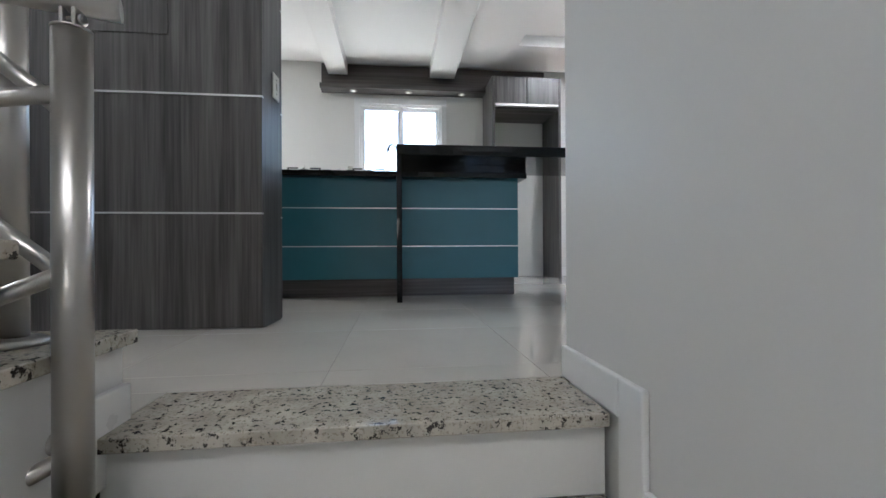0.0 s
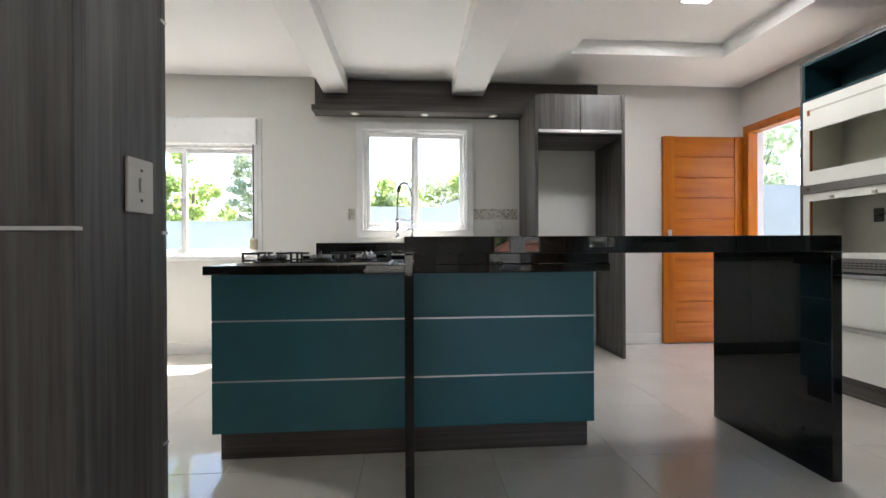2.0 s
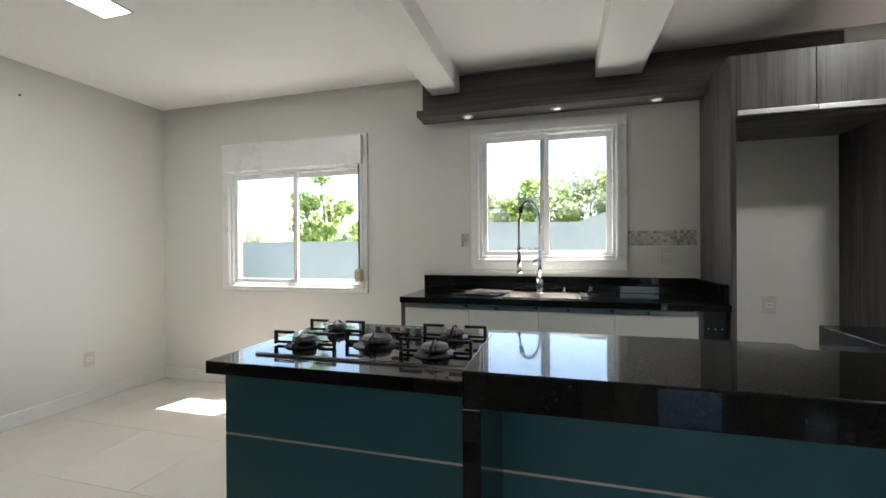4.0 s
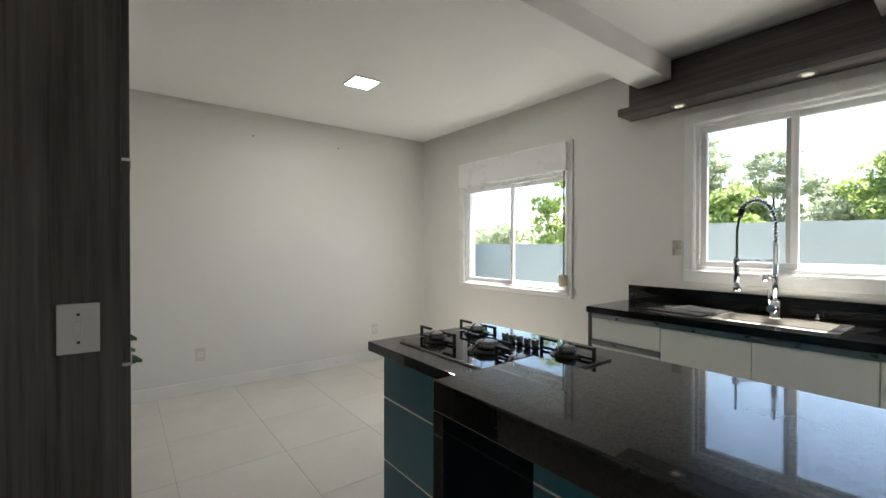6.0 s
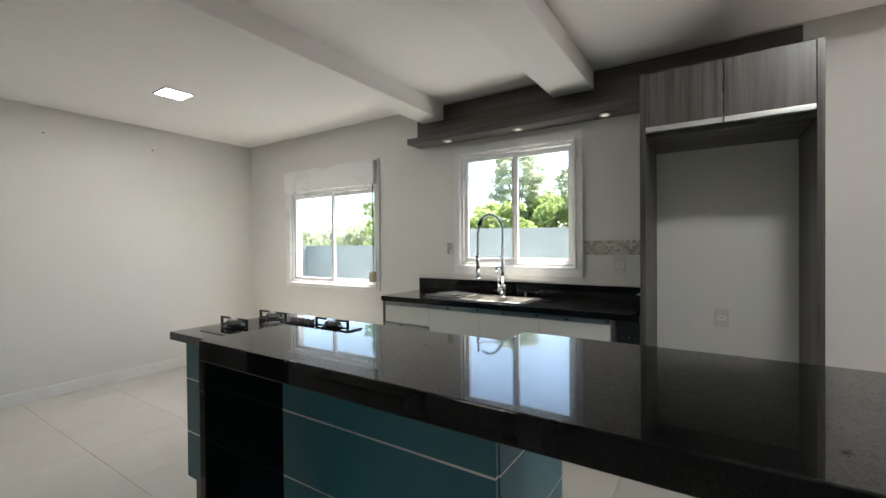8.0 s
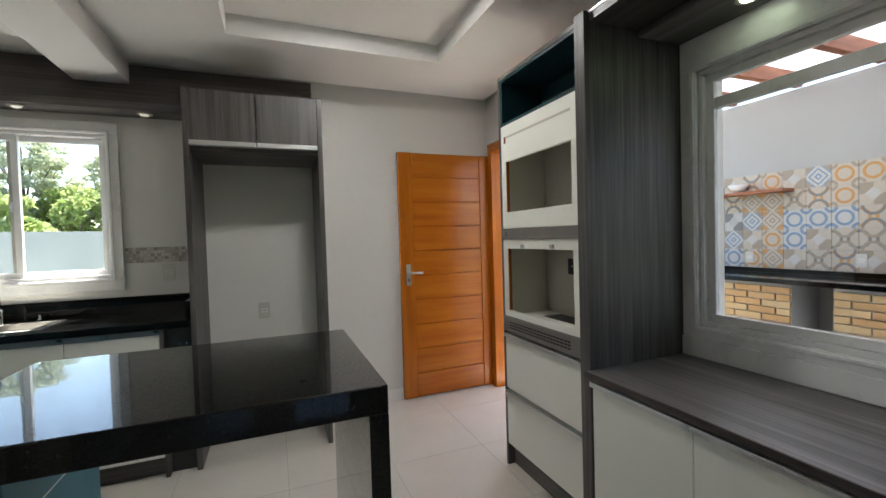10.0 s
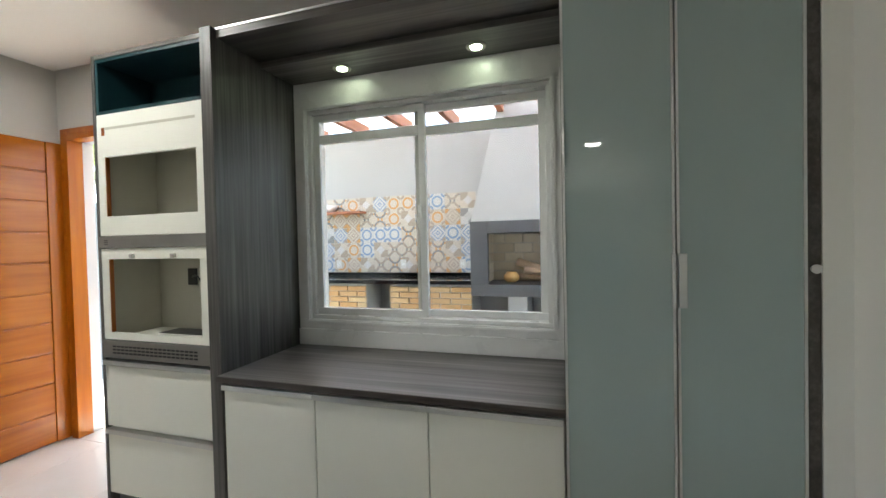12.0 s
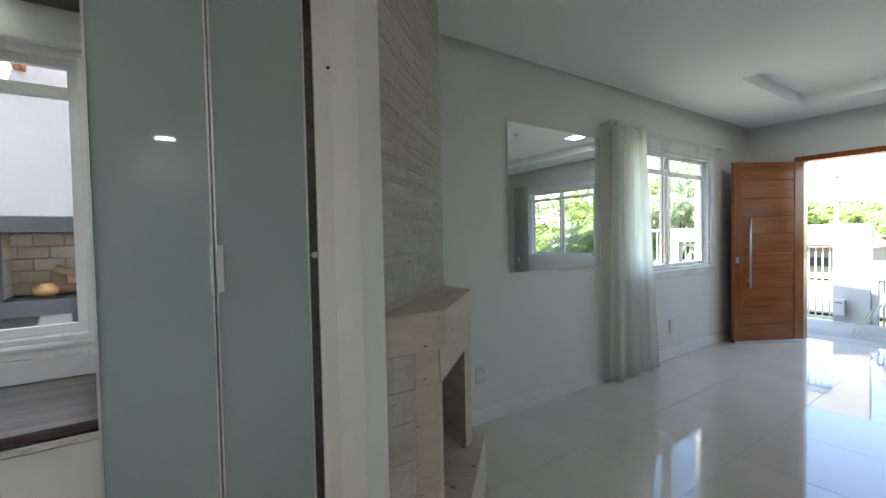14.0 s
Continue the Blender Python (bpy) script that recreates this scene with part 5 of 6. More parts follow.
# ---- trees ----
def tree(at, height, spread, material, label, seed, leaf=0.16, count=2400, trunk_part=0.45, clumps=22, name="tree", flat=0.8, puff=(0.2, 0.38)):
    """A tapered trunk with limbs and a crown of many small leaves gathered in uneven clumps."""
    rnd = np.random.RandomState(seed)
    x, y, z0 = at
    d = thing(name, at, label, "tree", "trees beyond the garden wall")
    th = height * trunk_part
    r = 0.02 + 0.018 * height
    bm = bmesh.new()
    bend = rnd.uniform(-0.04, 0.04, 2) * height
    mid = Vector((x + bend[0], y + bend[1], z0 + th))
    tube(bm, (x, y, z0), mid, r, r * 0.7, 10)
    tube(bm, mid, (x + bend[0] * 1.6, y + bend[1] * 1.6, z0 + height * 0.85), r * 0.7, r * 0.15, 8)
    centres = []
    for k in range(clumps):
        a = rnd.uniform(0, 6.283)
        f = rnd.uniform(0, 1) ** 0.8
        zc = th * 0.85 + (height - th * 0.85) * f
        rr = spread * math.sqrt(max(0.05, 1 - (abs(f - 0.4) / 0.68) ** 2)) * rnd.uniform(0.35, 1.0)
        c = Vector((x + bend[0] + rr * math.cos(a), y + bend[1] + rr * math.sin(a), z0 + zc))
        centres.append(c)
        if k % (9 if clumps > 60 else 2) == 0:
            tube(bm, Vector((x + bend[0] * 1.1, y + bend[1] * 1.1, z0 + th * rnd.uniform(0.75, 1.2))), c, r * 0.3, r * 0.06, 6)
    part("trunk", bm, M_BARK, d)
    n = count
    which = rnd.randint(0, clumps, n)
    cen = np.array([tuple(c) for c in centres])[which]
    size = spread * rnd.uniform(*puff, clumps)[which]
    dirs = rnd.normal(size=(n, 3))
    dirs /= np.linalg.norm(dirs, axis=1)[:, None]
    pos = cen + dirs * (size * rnd.uniform(0.3, 1.0, n) ** 0.5)[:, None] * np.array([1, 1, flat])
    u = rnd.normal(size=(n, 3))
    u /= np.linalg.norm(u, axis=1)[:, None]
    w = np.cross(u, rnd.normal(size=(n, 3)))
    w /= np.linalg.norm(w, axis=1)[:, None]
    ls = leaf * rnd.uniform(0.6, 1.3, n)[:, None]
    verts = np.stack([pos - u * ls, pos + w * ls * 0.42, pos + u * ls, pos - w * ls * 0.42], 1).reshape(-1, 3) - np.array(at)
    me = bpy.data.meshes.new("crown")
    me.from_pydata(verts.tolist(), [], [(4 * i, 4 * i + 1, 4 * i + 2, 4 * i + 3) for i in range(n)])
    me.materials.append(material)
    c = new("crown", me)
    c.parent = d
    return d


def on_bearing(deg, dist):
    return (1.0 - dist * math.sin(radians(deg)), -0.6 + dist * math.cos(radians(deg)), -0.16)


tree(on_bearing(22, 25), 6.9, 1.9, M_HAZEGREEN, "tall open-crowned tree beyond the garden wall", 1, 0.07, 26000, 0.4, 120, "tree", 0.6, (0.12, 0.26))
tree(on_bearing(14.5, 26), 5.9, 1.75, M_HAZEGREEN, "smaller open-crowned tree beyond the garden wall", 2, 0.07, 20000, 0.4, 90, "tree", 0.6, (0.12, 0.26))
tree(on_bearing(9, 24), 4.6, 2.2, M_HAZEGREEN, "dark green broad tree in the far hedge line", 3, 0.13, 7500, 0.2, 26)
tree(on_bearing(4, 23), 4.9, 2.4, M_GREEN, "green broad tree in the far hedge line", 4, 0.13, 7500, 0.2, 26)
tree(on_bearing(-2, 22), 4.9, 2.5, M_HAZEGREEN, "dark green broad tree in the far hedge line", 5, 0.13, 8000, 0.2, 28)
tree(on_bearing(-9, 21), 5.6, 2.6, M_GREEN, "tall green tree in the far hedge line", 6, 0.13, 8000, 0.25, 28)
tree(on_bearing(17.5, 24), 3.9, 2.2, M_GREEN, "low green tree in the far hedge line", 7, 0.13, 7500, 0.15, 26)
tree(on_bearing(26.5, 27), 3.0, 2.4, M_HAZEGREEN, "low dark tree in the far hedge line", 8, 0.13, 6500, 0.15, 24)
tree(on_bearing(32, 30), 2.5, 2.4, M_HAZEGREEN, "low dark tree in the far hedge line", 9, 0.15, 5500, 0.15, 24)
tree(on_bearing(45, 36), 2.9, 3.0, M_HAZEGREEN, "far low tree with a rounded uneven crown", 10, 0.16, 5500, 0.3, 24)
tree(on_bearing(50, 38), 2.6, 3.0, M_HAZEGREEN, "far low tree with a rounded uneven crown", 11, 0.16, 5500, 0.3, 24)
tree((-3.25, 5.1, -0.16), 2.75, 0.6, M_GREEN, "light green feathery shrub behind the garden wall", 12, 0.06, 2600, 0.3, 26, "shrub")
tree((-3.85, 5.4, -0.16), 1.62, 0.5, M_GREEN, "light green shrub behind the garden wall", 13, 0.06, 1500, 0.3, 20, "shrub")
tree((-1.25, 5.3, -0.16), 2.08, 0.45, M_GREEN, "bright lemon-green bush behind the garden wall", 14, 0.07, 3000, 0.3, 26, "shrub")
tree((-1.8, 5.6, -0.16), 2.2, 0.5, M_GREEN, "bright lemon-green bush behind the garden wall", 15, 0.07, 2400, 0.3, 24, "shrub")
tree((5.3, 6.3, -0.16), 3.6, 1.2, M_GREEN, "green tree outside the back door", 16, 0.1, 3200, 0.3, 26)
tree((7.2, 7.0, -0.16), 4.0, 1.4, M_HAZEGREEN, "dark green tree outside the back door", 17, 0.11, 3200, 0.3, 26)

# ---- barbecue terrace ----
TW = 6.43
wall("terrace_wall", "x", TW, TW + 0.15, -3.2, 3.2, -0.16, 2.74, material=M_OUTWHITE, label="white rendered wall of the barbecue terrace")
structure("terrace_floor", boxes((3.60, TW, -3.2, 3.2, -0.155, -0.03)), M_GROUT, "pale tiled terrace floor", "floor")
M_PERGOLA = grained("reddish_pergola_timber", [(0.34, (0.22, 0.075, 0.04)), (0.5, (0.32, 0.12, 0.06)), (0.68, (0.42, 0.17, 0.09))], (1.5, 40, 40), 0.6, (0.5, 4, 4))
perg = thing("pergola", (5.0, 0, 2.5), "reddish timber pergola over the terrace", "pergola")
for i in range(8):
    y = 2.2 - i * 0.62
    part("rafter", boxes((3.60, TW - 0.001, y - 0.035, y + 0.035, 2.745, 2.88), bevel=0.004), M_PERGOLA, perg)

M_SHEET = see_through(*nodes_of("milky_roof_sheet"), (0.72, 0.72, 0.72), 0.72, 1.0, 1.06)
part("cover_sheet", boxes((3.60, TW + 0.1, -3.1, 3.1, 2.882, 2.888)), M_SHEET, perg, "milky translucent roof sheet")


def pattern_tile(name, ground, ink, ink2, kind):
    """A patterned cement tile: rings, petals or a diamond, drawn from the tile's own middle."""
    m, nt, b = nodes_of(name)
    tc = nt.nodes.new("ShaderNodeTexCoord")
    sep = nt.nodes.new("ShaderNodeSeparateXYZ")
    nt.links.new(tc.outputs["Object"], sep.inputs[0])

    def op(kind_, a, c=None):
        n = nt.nodes.new("ShaderNodeMath")
        n.operation = kind_
        for s_, v in zip(n.inputs, (a, c)):
            if v is None:
                continue
            if isinstance(v, (int, float)):
                s_.default_value = v
            else:
                nt.links.new(v, s_)
        return n.outputs[0]
    ay, az = op("ABSOLUTE", sep.outputs[1]), op("ABSOLUTE", sep.outputs[2])
    if kind == "petal":
        dy, dz = op("SUBTRACT", 0.1, ay), op("SUBTRACT", 0.1, az)
        v = op("SQRT", op("ADD", op("MULTIPLY", dy, dy), op("MULTIPLY", az, az)))
        w_ = op("SQRT", op("ADD", op("MULTIPLY", dz, dz), op("MULTIPLY", ay, ay)))
        f1, f2 = op("LESS_THAN", op("ABSOLUTE", op("SUBTRACT", v, 0.075)), 0.012), op("LESS_THAN", op("ABSOLUTE", op("SUBTRACT", w_, 0.075)), 0.012)
    elif kind == "ring":
        v = op("SQRT", op("ADD", op("MULTIPLY", ay, ay), op("MULTIPLY", az, az)))
        dy, dz = op("SUBTRACT", 0.1, ay), op("SUBTRACT", 0.1, az)
        w_ = op("SQRT", op("ADD", op("MULTIPLY", dy, dy), op("MULTIPLY", dz, dz)))
        f1, f2 = op("LESS_THAN", op("ABSOLUTE", op("SUBTRACT", v, 0.062)), 0.012), op("LESS_THAN", op("ABSOLUTE", op("SUBTRACT", w_, 0.04)), 0.014)
    elif kind == "diamond":
        v = op("ADD", ay, az)
        f1, f2 = op("LESS_THAN", op("ABSOLUTE", op("SUBTRACT", op("PINGPONG", v, 0.05), 0.025)), 0.009), op("GREATER_THAN", op("MULTIPLY", ay, az), 0.0042)
    else:
        v = op("MULTIPLY", sep.outputs[1], sep.outputs[2])
        f1, f2 = op("GREATER_THAN", v, 0.0), op("LESS_THAN", op("ADD", ay, az), 0.06)
    c = mix(nt, f1, ground, ink)
    c = mix(nt, f2, c, ink2)
    stain = noise_tex(nt, tc.outputs["Object"], 30, 4)
    c = mix(nt, ramp(nt, stain, [(0.4, (0.15,) * 3), (0.7, (0,) * 3)]), c, (0.3, 0.27, 0.23))
    nt.links.new(c, b.inputs["Base Color"])
    b.inputs["Roughness"].default_value = 0.45
    return m


CREAM_, GREY_, ORNG, BLUE, TAUPE, PALE = (0.56, 0.5, 0.41), (0.22, 0.22, 0.22), (0.6, 0.3, 0.09), (0.2, 0.3, 0.45), (0.38, 0.31, 0.24), (0.58, 0.57, 0.54)
tile_kinds = [pattern_tile("tile_petals_grey", CREAM_, GREY_, TAUPE, "petal"), pattern_tile("tile_rings_orange", CREAM_, ORNG, TAUPE, "ring"), pattern_tile("tile_rings_blue", PALE, BLUE, BLUE, "ring"),
              pattern_tile("tile_diamond_taupe", CREAM_, TAUPE, ORNG, "diamond"), pattern_tile("tile_quarters_grey", PALE, GREY_, (0.5, 0.5, 0.48), "quarter"), pattern_tile("tile_petals_orange", CREAM_, ORNG, GREY_, "petal"),
              pattern_tile("tile_diamond_blue", PALE, BLUE, TAUPE, "diamond"), pattern_tile("tile_quarters_taupe", CREAM_, TAUPE, PALE, "quarter")]
tile_meshes = []
for m in tile_kinds:
    bm = bmesh.new()
    box(bm, -0.008, 0, -0.0985, 0.0985, -0.0985, 0.0985, bevel=0.0015)
    me = bpy.data.meshes.new("patterned_tile")
    bm.to_mesh(me)
    bm.free()
    me.materials.append(m)
    tile_meshes.append(me)
backsplash = tagged(part("patterned_tiling", boxes((TW - 0.006, TW - 0.001, 0.12, 3.12, 0.95, 1.95)), M_GROUT), "patchwork of patterned cement tiles above the terrace counter", "tiles")
random.seed(21)
for i in range(15):
    for j in range(5):
        t_ = new("tile", random.choice(tile_meshes))
        t_.parent = backsplash
        t_.location = (TW - 0.006, 0.22 + i * 0.2, 1.05 + j * 0.2)
tc_ = thing("terrace_counter", (6.1, 1.2, 0), "black granite terrace counter on pale brick piers", "counter")
part("top", boxes((5.83, TW - 0.01, 0.06, 3.15, 0.86, 0.905), bevel=0.003), M_BLACKGRANITE, tc_)
part("upstand", boxes((TW - 0.03, TW - 0.015, 0.06, 3.15, 0.906, 0.95)), M_BLACKGRANITE, tc_)
M_BRICK = varied("pale_yellow_brick", (0.5, 0.3, 0.13), (0.62, 0.48, 0.27), 0.8, 6)
brick = bmesh.new()
box(brick, 0, 0.02, -0.117, 0.117, 0, 0.056, bevel=0.003)
brick_mesh = bpy.data.meshes.new("brick")
brick.to_mesh(brick_mesh)
brick.free()
brick_mesh.materials.append(M_BRICK)
half = bmesh.new()
box(half, 0, 0.02, -0.055, 0.055, 0, 0.056, bevel=0.003)
half_mesh = bpy.data.meshes.new("half_brick")
half.to_mesh(half_mesh)
half.free()
half_mesh.materials.append(M_BRICK)
for y0, nb in ((0.06, 4), (1.36, 6)):
    pier = part("pier", boxes((5.885, 6.3, y0, y0 + nb * 0.25 - 0.01, -0.03, 0.859)), M_OUTWHITE, tc_)
    for r in range(13):
        for k in range(nb + (r % 2)):
            y = y0 + 0.12 + 0.25 * k - (0.125 if r % 2 else 0)
            end = r % 2 and k in (0, nb)
            bk = new("brick", half_mesh if end else brick_mesh)
            bk.parent = pier
            bk.location = Vector((5.864, (y0 + 0.06 if k == 0 else y0 + nb * 0.25 - 0.07) if end else y, -0.02 + r * 0.066)) - Vector((6.1, 1.2, 0))
bbq = thing("barbecue", (6.1, -0.7, 0), "built-in barbecue with a dark stone surround and white hood", "barbecue")
M_LOG = paint("dry_firewood", (0.42, 0.3, 0.2), 0.85, 0.25, 9, 60, 0.6)
M_SLATE = paint("dark_grey_slate", (0.085, 0.09, 0.095), 0.5, 0.15, 5, 80, 0.2)
part("surround", boxes((5.75, 5.82, -0.15, 0.04, 0.876, 1.55), (5.75, 5.82, -1.60, -0.151, 1.42, 1.55), (5.75, 6.42, -1.60, 0.04, 0.75, 0.875), (5.75, 5.82, -1.60, -1.32, 0.876, 1.419), bevel=0.003), M_SLATE, bbq)
part("side", boxes((5.82, 6.42, -0.10, 0.03, 0.876, 1.55)), M_OUTWHITE, bbq)
part("side", boxes((5.82, 6.42, -1.60, -1.40, 0.876, 1.55)), M_OUTWHITE, bbq)
part("leg", boxes((5.80, 6.40, -0.55, -0.35, -0.03, 0.749)), M_OUTWHITE, bbq)
part("leg", boxes((5.80, 6.40, -1.60, -0.95, -0.03, 0.749)), M_OUTWHITE, bbq)
hood = bmesh.new()
lo = [hood.verts.new(p) for p in ((5.76, -1.6, 1.551), (6.42, -1.6, 1.551), (6.42, 0.03, 1.551), (5.76, 0.03, 1.551))]
hi = [hood.verts.new(p) for p in ((6.0, -1.3, 3.0), (6.42, -1.3, 3.0), (6.42, -0.28, 3.0), (6.0, -0.28, 3.0))]
hood.faces.new(lo[::-1]), hood.faces.new(hi)
for i in range(4):
    hood.faces.new((lo[i], lo[(i + 1) % 4], hi[(i + 1) % 4], hi[i]))
part("hood", hood, M_OUTWHITE, bbq, "white tapering hood")
M_FIREBRICK = varied("sooty_fire_brick", (0.5, 0.42, 0.32), (0.66, 0.58, 0.46), 0.9, 8)
for r in range(5):
    for k in range(6):
        y = -1.30 + 0.21 * k + (0.1 if r % 2 else 0)
        part("fire_brick", boxes((6.25, 6.27, y, min(y + 0.203, -0.11), 0.88 + r * 0.108, 0.88 + r * 0.108 + 0.1), bevel=0.003), M_FIREBRICK, bbq)
    for k in range(2):
        part("fire_brick", boxes((5.83 + k * 0.21, 6.03 + k * 0.21, -0.118, -0.101, 0.88 + r * 0.108, 0.98 + r * 0.108), bevel=0.003), M_FIREBRICK, bbq)
M_YELLOW = paint("yellow_ochre_clay", (0.5, 0.3, 0.11), 0.6, 0.15, 8, 80, 0.2)
tagged(part("clay_pot", lathe(bmesh.new(), 6.02, -0.36, [(0.05, 0.877), (0.085, 0.91), (0.088, 0.95), (0.05, 0.985), (0.055, 0.995)], 20), M_YELLOW), "small ochre clay pot inside the barbecue", "pot")
for a, b in (((6.1, -0.42, 1.10), (5.98, -0.95, 0.93)), ((6.18, -0.30, 0.92), (6.05, -0.95, 0.93)), ((6.0, -0.5, 1.02), (6.15, -1.05, 0.93))):
    tagged(part("firewood_log", tubes((a, b, 0.045, 0.04), seg=12), M_LOG), "bare firewood log stacked in the barbecue", "log")
tagged(part("terrace_shelf", boxes((TW - 0.2, TW - 0.009, 1.62, 2.35, 1.735, 1.765), bevel=0.003), M_PERGOLA), "small wooden wall shelf on the tiles", "shelf")
tagged(part("shell_bowl", lathe(bmesh.new(), TW - 0.11, 2.1, [(0.03, 1.766), (0.07, 1.80), (0.1, 1.85), (0.09, 1.85)], 16), M_PVC), "white shell-shaped bowl on the shelf", "bowl")
for y in (2.05, 1.1, 0.3):
    socket((TW - 0.014, y, 1.06), "-x", "white socket on the patterned tiles")

# ---- front yard ----
XF = Matrix.Translation((1.159, -1.155, 0.05)) @ Matrix.Rotation(radians(3.06), 4, "Z") @ Matrix.Translation((-1.169, 1.073, 0))
M_PAVING = paint("grey_paving_outdoors", (0.24, 0.235, 0.22), 0.85, 0.15, 3, 60, 0.4)
M_TAN = paint("tan_house_render", (0.2, 0.17, 0.14), 0.85, 0.1, 2, 60, 0.3)
M_PEACH = paint("peach_porch_render", (0.42, 0.33, 0.25), 0.8, 0.06, 2, 60, 0.3)
structure("driveway", boxes((-1.0, 7.5, -9.1, -7.95, -0.155, -0.05)), M_PAVING, "grey paved driveway before the entrance", "pavement")
FY = -9.3
wall("street_wall", "y", FY - 0.15, FY, -4.0, 2.19, -0.16, 0.80, [(1.45, 2.12, -0.16, 0.54)], M_OUTWHITE, "low white street wall with a small barred opening")
for i in range(6):
    x = 1.52 + 0.11 * i
    structure("wall_grille", boxes((x - 0.008, x + 0.008, FY - 0.09, FY - 0.07, -0.16, 0.539)), M_OUTWHITE, "white bar in the wall opening", "grille")
structure("gate_post", boxes((2.191, 2.58, FY - 0.17, FY + 0.02, -0.16, 1.33)), M_OUTWHITE, "broad white gate post", "post")
structure("gate_lintel", boxes((2.581, 4.86, FY - 0.15, FY, 1.09, 1.33)), M_OUTWHITE, "white lintel over the gate", "wall")
gate = thing("street_gate", (3.6, FY - 0.08, 0), "white barred metal gate to the street", "gate")
part("rail", boxes((2.59, 4.72, FY - 0.10, FY - 0.06, 1.0, 1.04)), M_OUTWHITE, gate)
part("rail", boxes((2.59, 4.72, FY - 0.10, FY - 0.06, -0.08, -0.04)), M_OUTWHITE, gate)
for i in range(27):
    x = 2.63 + 0.08 * i
    part("bar", boxes((x - 0.009, x + 0.009, FY - 0.09, FY - 0.07, -0.039, 0.999)), M_OUTWHITE, gate)
structure("gate_post", boxes((4.721, 4.86, FY - 0.16, FY + 0.01, -0.16, 1.089)), M_OUTWHITE, "white gate post", "post")
rail_fence = thing("yard_railing", (5.8, FY - 0.08, 0), "white metal railing along the street", "railing")
part("rail", boxes((4.87, 7.0, FY - 0.10, FY - 0.06, 1.28, 1.33)), M_OUTWHITE, rail_fence)
part("rail", boxes((4.87, 7.0, FY - 0.10, FY - 0.06, 0.0, 0.05)), M_OUTWHITE, rail_fence)
for i in range(19):
    x = 4.93 + 0.11 * i
    part("bar", boxes((x - 0.009, x + 0.009, FY - 0.09, FY - 0.07, 0.051, 1.279)), M_OUTWHITE, rail_fence)
mb = thing("letter_box", (2.5, FY + 0.1, 0.2), "small white letter box on the gate post", "letter box")
part("box", boxes((2.44, 2.56, FY + 0.021, FY + 0.12, 0.02, 0.25), bevel=0.006), M_OUTWHITE, mb)
part("slot", boxes((2.46, 2.54, FY + 0.1205, FY + 0.123, 0.2, 0.213)), M_BLACK, mb)
# porch pillars beside the living room window
for x in (4.32, 3.785):
    structure("porch_pillar", boxes((x - 0.045, x + 0.045, -7.99, -7.86, -0.16, 2.94)), M_PEACH, "slim peach porch pillar", "pillar")
M_ASPHALT = paint("worn_asphalt", (0.07, 0.07, 0.068), 0.9, 0.15, 2, 80, 0.5)
structure("road", boxes((-30, 30, -14.5, -10.5, -0.159, -0.13)), M_ASPHALT, "worn grey asphalt street", "road")
house = thing("neighbour_house", (5.4, -17.5, -0.16), "low tan house across the street with a red tiled roof", "house")
part("wall", boxes((3.2, 7.2, -20.0, -17.0, -0.16, 0.75)), M_TAN, house)
part("window", boxes((4.0, 4.42, -16.999, -16.97, 0.2, 0.45)), M_BLACK, house)
part("door", boxes((4.75, 5.25, -16.999, -16.97, -0.1, 0.55)), M_OUTWHITE, house)
rf = bmesh.new()
lo = [rf.verts.new(p) for p in ((3.0, -16.7, 0.75), (7.4, -16.7, 0.75), (7.4, -20.3, 0.75), (3.0, -20.3, 0.75))]
hi = [rf.verts.new(p) for p in ((4.0, -18.5, 1.35), (6.4, -18.5, 1.35))]
rf.faces.new(lo[::-1]), rf.faces.new((lo[0], lo[1], hi[1], hi[0])), rf.faces.new((lo[2], lo[3], hi[0], hi[1])), rf.faces.new((lo[1], lo[2], hi[1])), rf.faces.new((lo[3], lo[0], hi[0]))
part("roof", rf, M_PERGOLA, house, "red clay tiled roof")
far_house = thing("distant_house", (7.6, -31, -0.16), "distant house whose red roof shows over the trees", "house")
part("wall", boxes((5.6, 12.0, -34.0, -30.0, -0.16, 2.6)), M_TAN, far_house)
rf = bmesh.new()
lo = [rf.verts.new(p) for p in ((5.2, -29.7, 2.6), (12.4, -29.7, 2.6), (12.4, -34.3, 2.6), (5.2, -34.3, 2.6))]
hi = [rf.verts.new(p) for p in ((7.4, -32, 3.6), (10.2, -32, 3.6))]
rf.faces.new(lo[::-1]), rf.faces.new((lo[0], lo[1], hi[1], hi[0])), rf.faces.new((lo[2], lo[3], hi[0], hi[1])), rf.faces.new((lo[1], lo[2], hi[1])), rf.faces.new((lo[3], lo[0], hi[0]))
part("roof", rf, M_PERGOLA, far_house, "red clay tiled roof")
pole = thing("utility_pole", (3.5, -15.0, -0.16), "concrete utility pole with a crossarm", "pole")
part("shaft", tubes(((3.5, -15, -0.16), (3.52, -15, 2.72), 0.055, 0.04)), M_OUTWHITE, pole)
part("crossarm", boxes((3.42, 3.62, -15.05, -14.95, 2.5, 2.55)), M_BARK, pole)
part("insulator", tubes(((3.52, -15, 2.72), (3.52, -15, 2.82), 0.03, 0.02), seg=10), M_BARK, pole)
for z in (2.632, 2.362):
    tagged(part("power_line", tubes(((-40, -15, z + 0.25), (40, -15, z + 0.15), 0.008), seg=6), M_BLACK), "thin overhead power line", "cable")
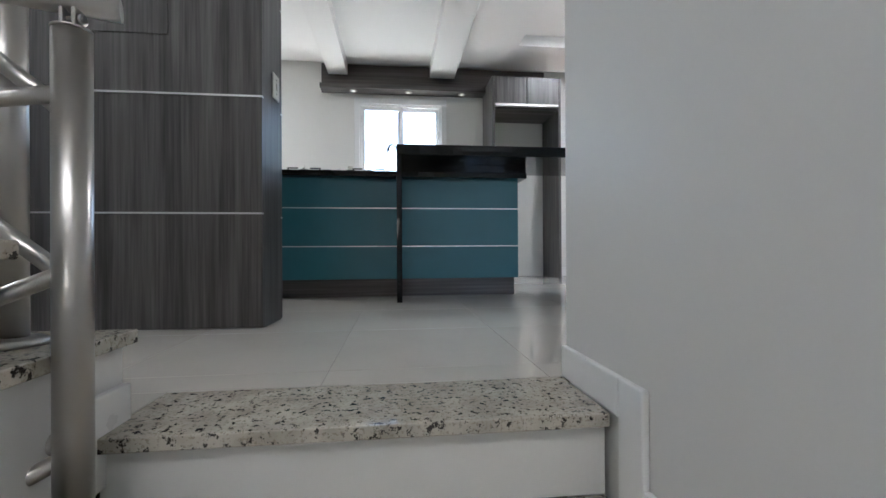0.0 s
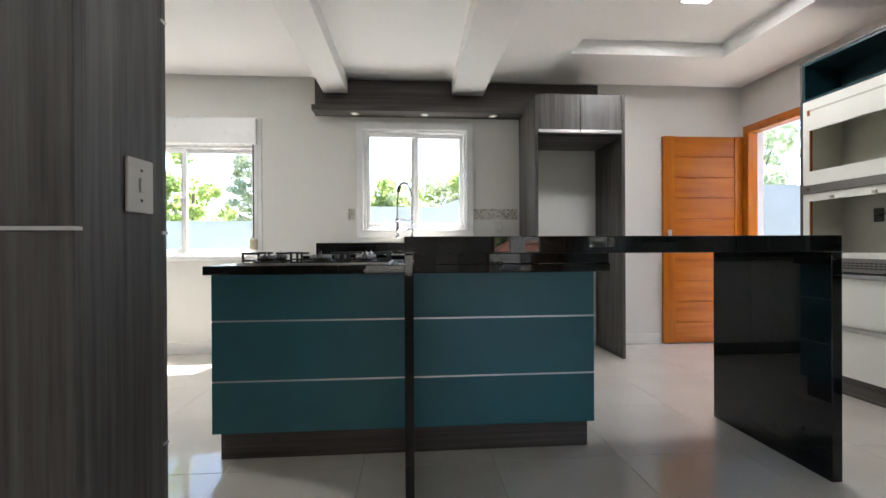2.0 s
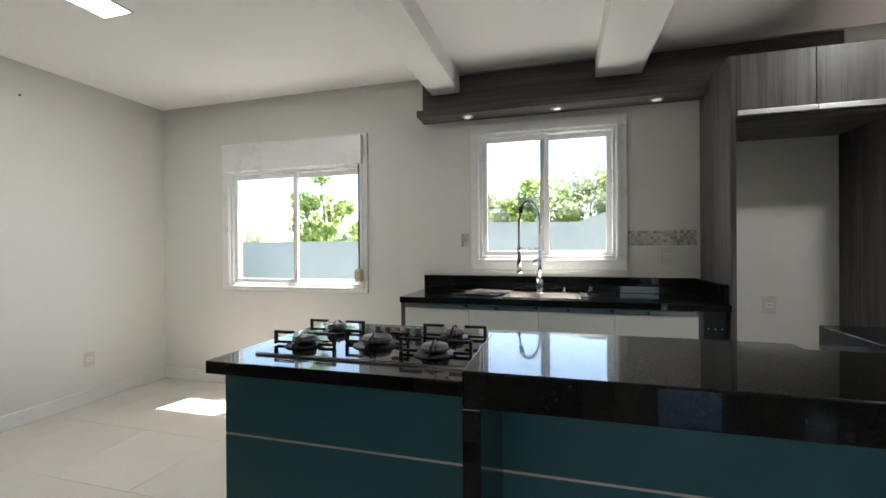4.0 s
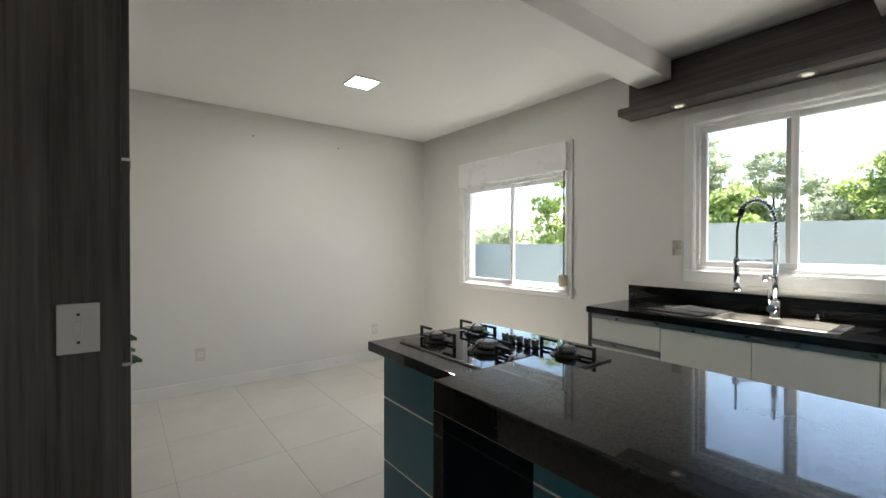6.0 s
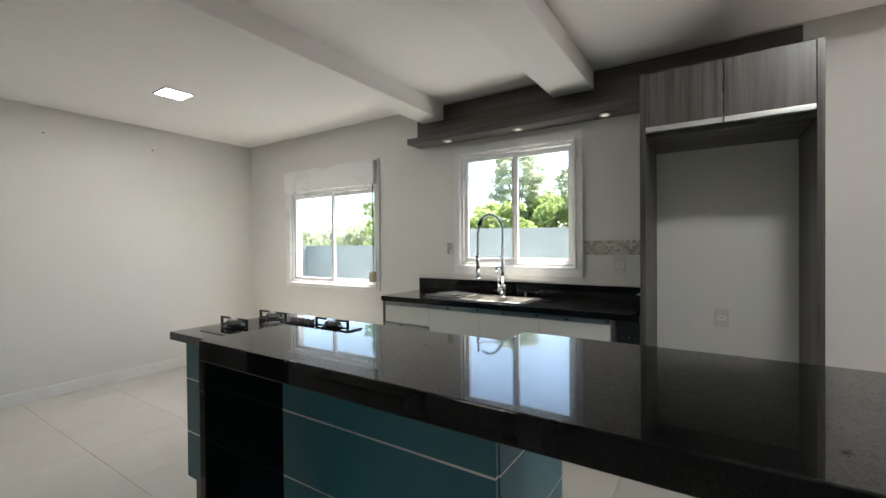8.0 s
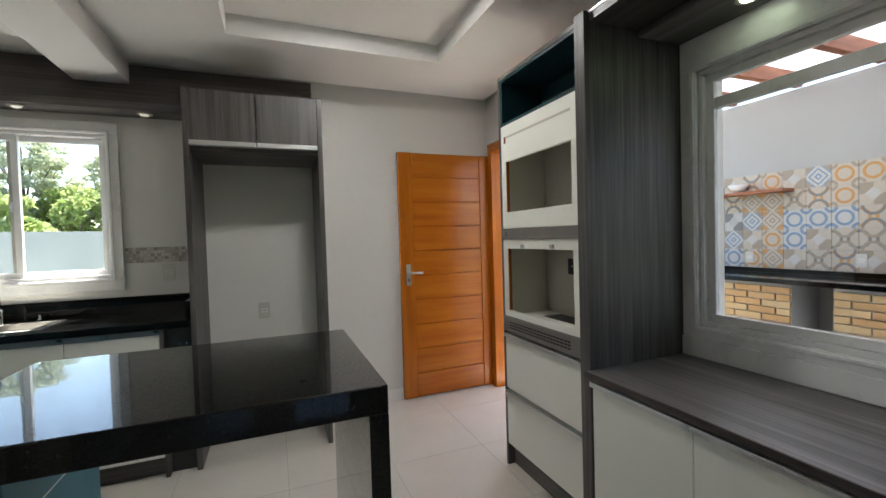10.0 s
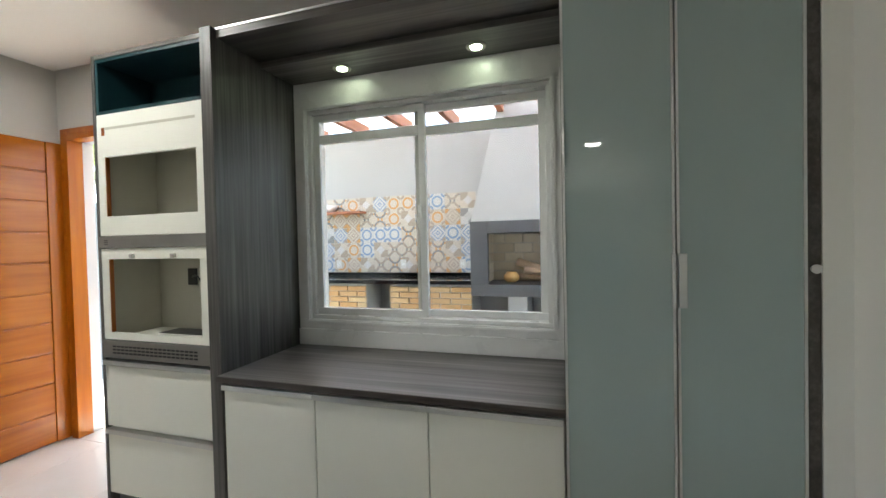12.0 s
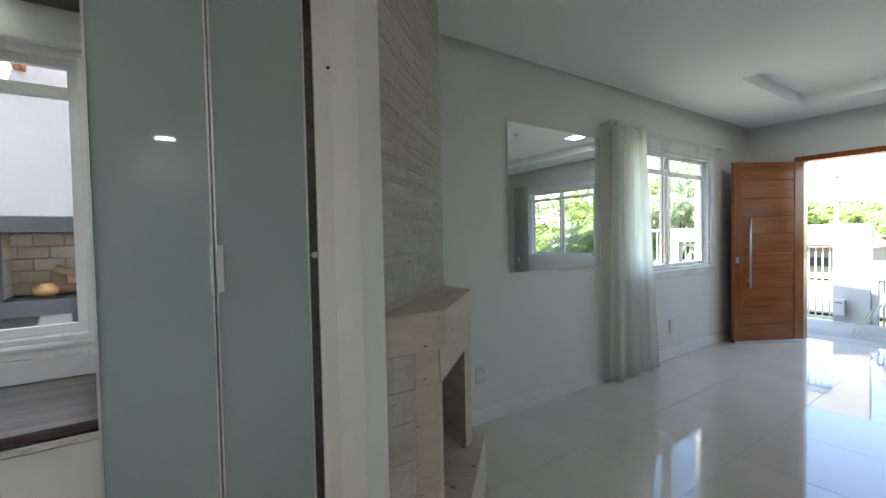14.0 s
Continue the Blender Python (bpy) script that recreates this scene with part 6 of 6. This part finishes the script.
for k, (x, y, h, s_) in enumerate(((6.0, -22, 2.35, 1.2), (4.9, -22.5, 2.5, 1.1), (3.9, -23, 2.3, 1.2), (2.7, -24, 2.5, 1.4), (1.2, -25, 2.6, 1.6), (-0.6, -25, 2.8, 1.7))):
    tree((x, y, -0.16), h, s_, M_GREEN, "green street tree beyond the gate", 40 + k, 0.09, 6000, 0.2, 30)
for k, (x, y, h, s_) in enumerate(((5.6, -11.2, 2.6, 0.9), (6.6, -11.8, 3.4, 1.2), (7.6, -10.6, 3.9, 1.4), (5.0, -12.6, 2.2, 0.8), (8.3, -12.6, 4.4, 1.6), (6.2, -14.0, 3.2, 1.3))):
    tree((x, y, -0.16), h, s_, M_GREEN if k % 2 else M_HAZEGREEN, "garden tree outside the living room window", 60 + k, 0.07, 5000, 0.25, 30)


def palm(at, height, seed):
    rnd = random.Random(seed)
    x, y, z = at
    d = thing("palm_tree", at, "feathery green garden palm near the entrance", "palm", "garden palms")
    part("trunk", tubes(((x, y, z), (x, y, z + height), 0.09, 0.07), seg=12), M_BARK, d)
    for k in range(17):
        a = k * 2.4
        up = rnd.uniform(0.4, 1.1)
        ln = rnd.uniform(1.0, 1.4)
        bm = bmesh.new()
        rib = [Vector((x + math.cos(a) * ln * f, y + math.sin(a) * ln * f, z + height + up * f - 1.25 * f * f)) for f in [i / 12 for i in range(13)]]
        side = Vector((-math.sin(a), math.cos(a), 0))
        for i in range(1, 13):
            d_ = (rib[i] - rib[i - 1]).normalized()
            for t in range(2):
                p = rib[i - 1].lerp(rib[i], t * 0.5)
                for sg in (-1, 1):
                    tip = p + side * sg * 0.26 * math.sin(math.pi * (0.12 + 0.85 * i / 13)) + d_ * 0.16 - Vector((0, 0, 0.12))
                    bm.faces.new((bm.verts.new(p), bm.verts.new(p + d_ * 0.03), bm.verts.new(tip)))
        for p, q in zip(rib, rib[1:]):
            w_ = side * 0.008
            bm.faces.new((bm.verts.new(p - w_), bm.verts.new(p + w_), bm.verts.new(q + w_), bm.verts.new(q - w_)))
        part("frond", bm, M_GREEN if k % 2 else M_HAZEGREEN, d)


for k, (x, y, h) in enumerate(((0.95, -8.72, 0.85), (0.35, -8.62, 1.1), (-0.3, -8.75, 1.2), (-0.95, -8.65, 0.95), (0.05, -9.05, 1.5), (-0.65, -9.0, 1.4), (0.7, -9.1, 1.2))):
    palm((x, y, -0.16), h, k + 1)
for k, (x, y, h, s_) in enumerate(((-0.9, -10.6, 2.2, 1.1), (0.4, -10.8, 2.0, 1.0), (-2.4, -10.5, 2.6, 1.2), (-3.6, -9.9, 2.4, 1.0))):
    tree((x, y, -0.16), h, s_, M_GREEN, "leafy shrub beyond the street wall", 80 + k, 0.07, 3500, 0.2, 26, "shrub")

XF = Matrix.Identity(4)

# ---- floor tiles, last ----
tile = bmesh.new()
box(tile, -0.299, 0.299, -0.299, 0.299, -0.006, 0.0, bevel=0.0006)
tile_mesh = bpy.data.meshes.new("floor_tile")
tile.to_mesh(tile_mesh)
tile.free()
tile_mesh.materials.append(M_TILE)
floor = bpy.data.objects["floor"]
edge_meshes = {}


def lay(x0, x1, y0, y1):
    """One porcelain tile, cut where it meets a wall or the stairs."""
    w_, h = round(x1 - x0, 3), round(y1 - y0, 3)
    if w_ < 0.02 or h < 0.02:
        return
    key = (w_, h)
    if key not in edge_meshes:
        if abs(w_ - 0.6) < 1e-4 and abs(h - 0.6) < 1e-4:
            edge_meshes[key] = tile_mesh
        else:
            bm = bmesh.new()
            box(bm, -w_ / 2 + 0.001, w_ / 2 - 0.001, -h / 2 + 0.001, h / 2 - 0.001, -0.006, 0.0, bevel=0.0006)
            me = bpy.data.meshes.new("cut_floor_tile")
            bm.to_mesh(me)
            bm.free()
            me.materials.append(M_TILE)
            edge_meshes[key] = me
    t_ = new("tile", edge_meshes[key])
    t_.parent = floor
    t_.location = ((x0 + x1) / 2, (y0 + y1) / 2, 0)


for i in range(-7, 6):
    for j in range(-16, 2):
        x0, y0 = 0.402 + 0.6 * i, 1.492 + 0.6 * j
        x1, y1 = x0 + 0.6, y0 + 0.6
        x0, x1, y1 = max(x0, WEST), min(x1, 3.6), min(y1, BACK)
        y0 = max(y0, -7.62)
        if y1 <= y0 or x1 <= x0:
            continue
        if -5.2 < y0 < -1.64 and x0 < 0.6:
            if x1 > 0.61:
                lay(0.6, x1, y0, min(y1, -1.64))
            if y1 > -1.64:
                lay(x0, x1, -1.64, y1)
            continue
        lay(x0, x1, y0, y1)
lay(-1.62, -0.562, -1.799, -1.64)
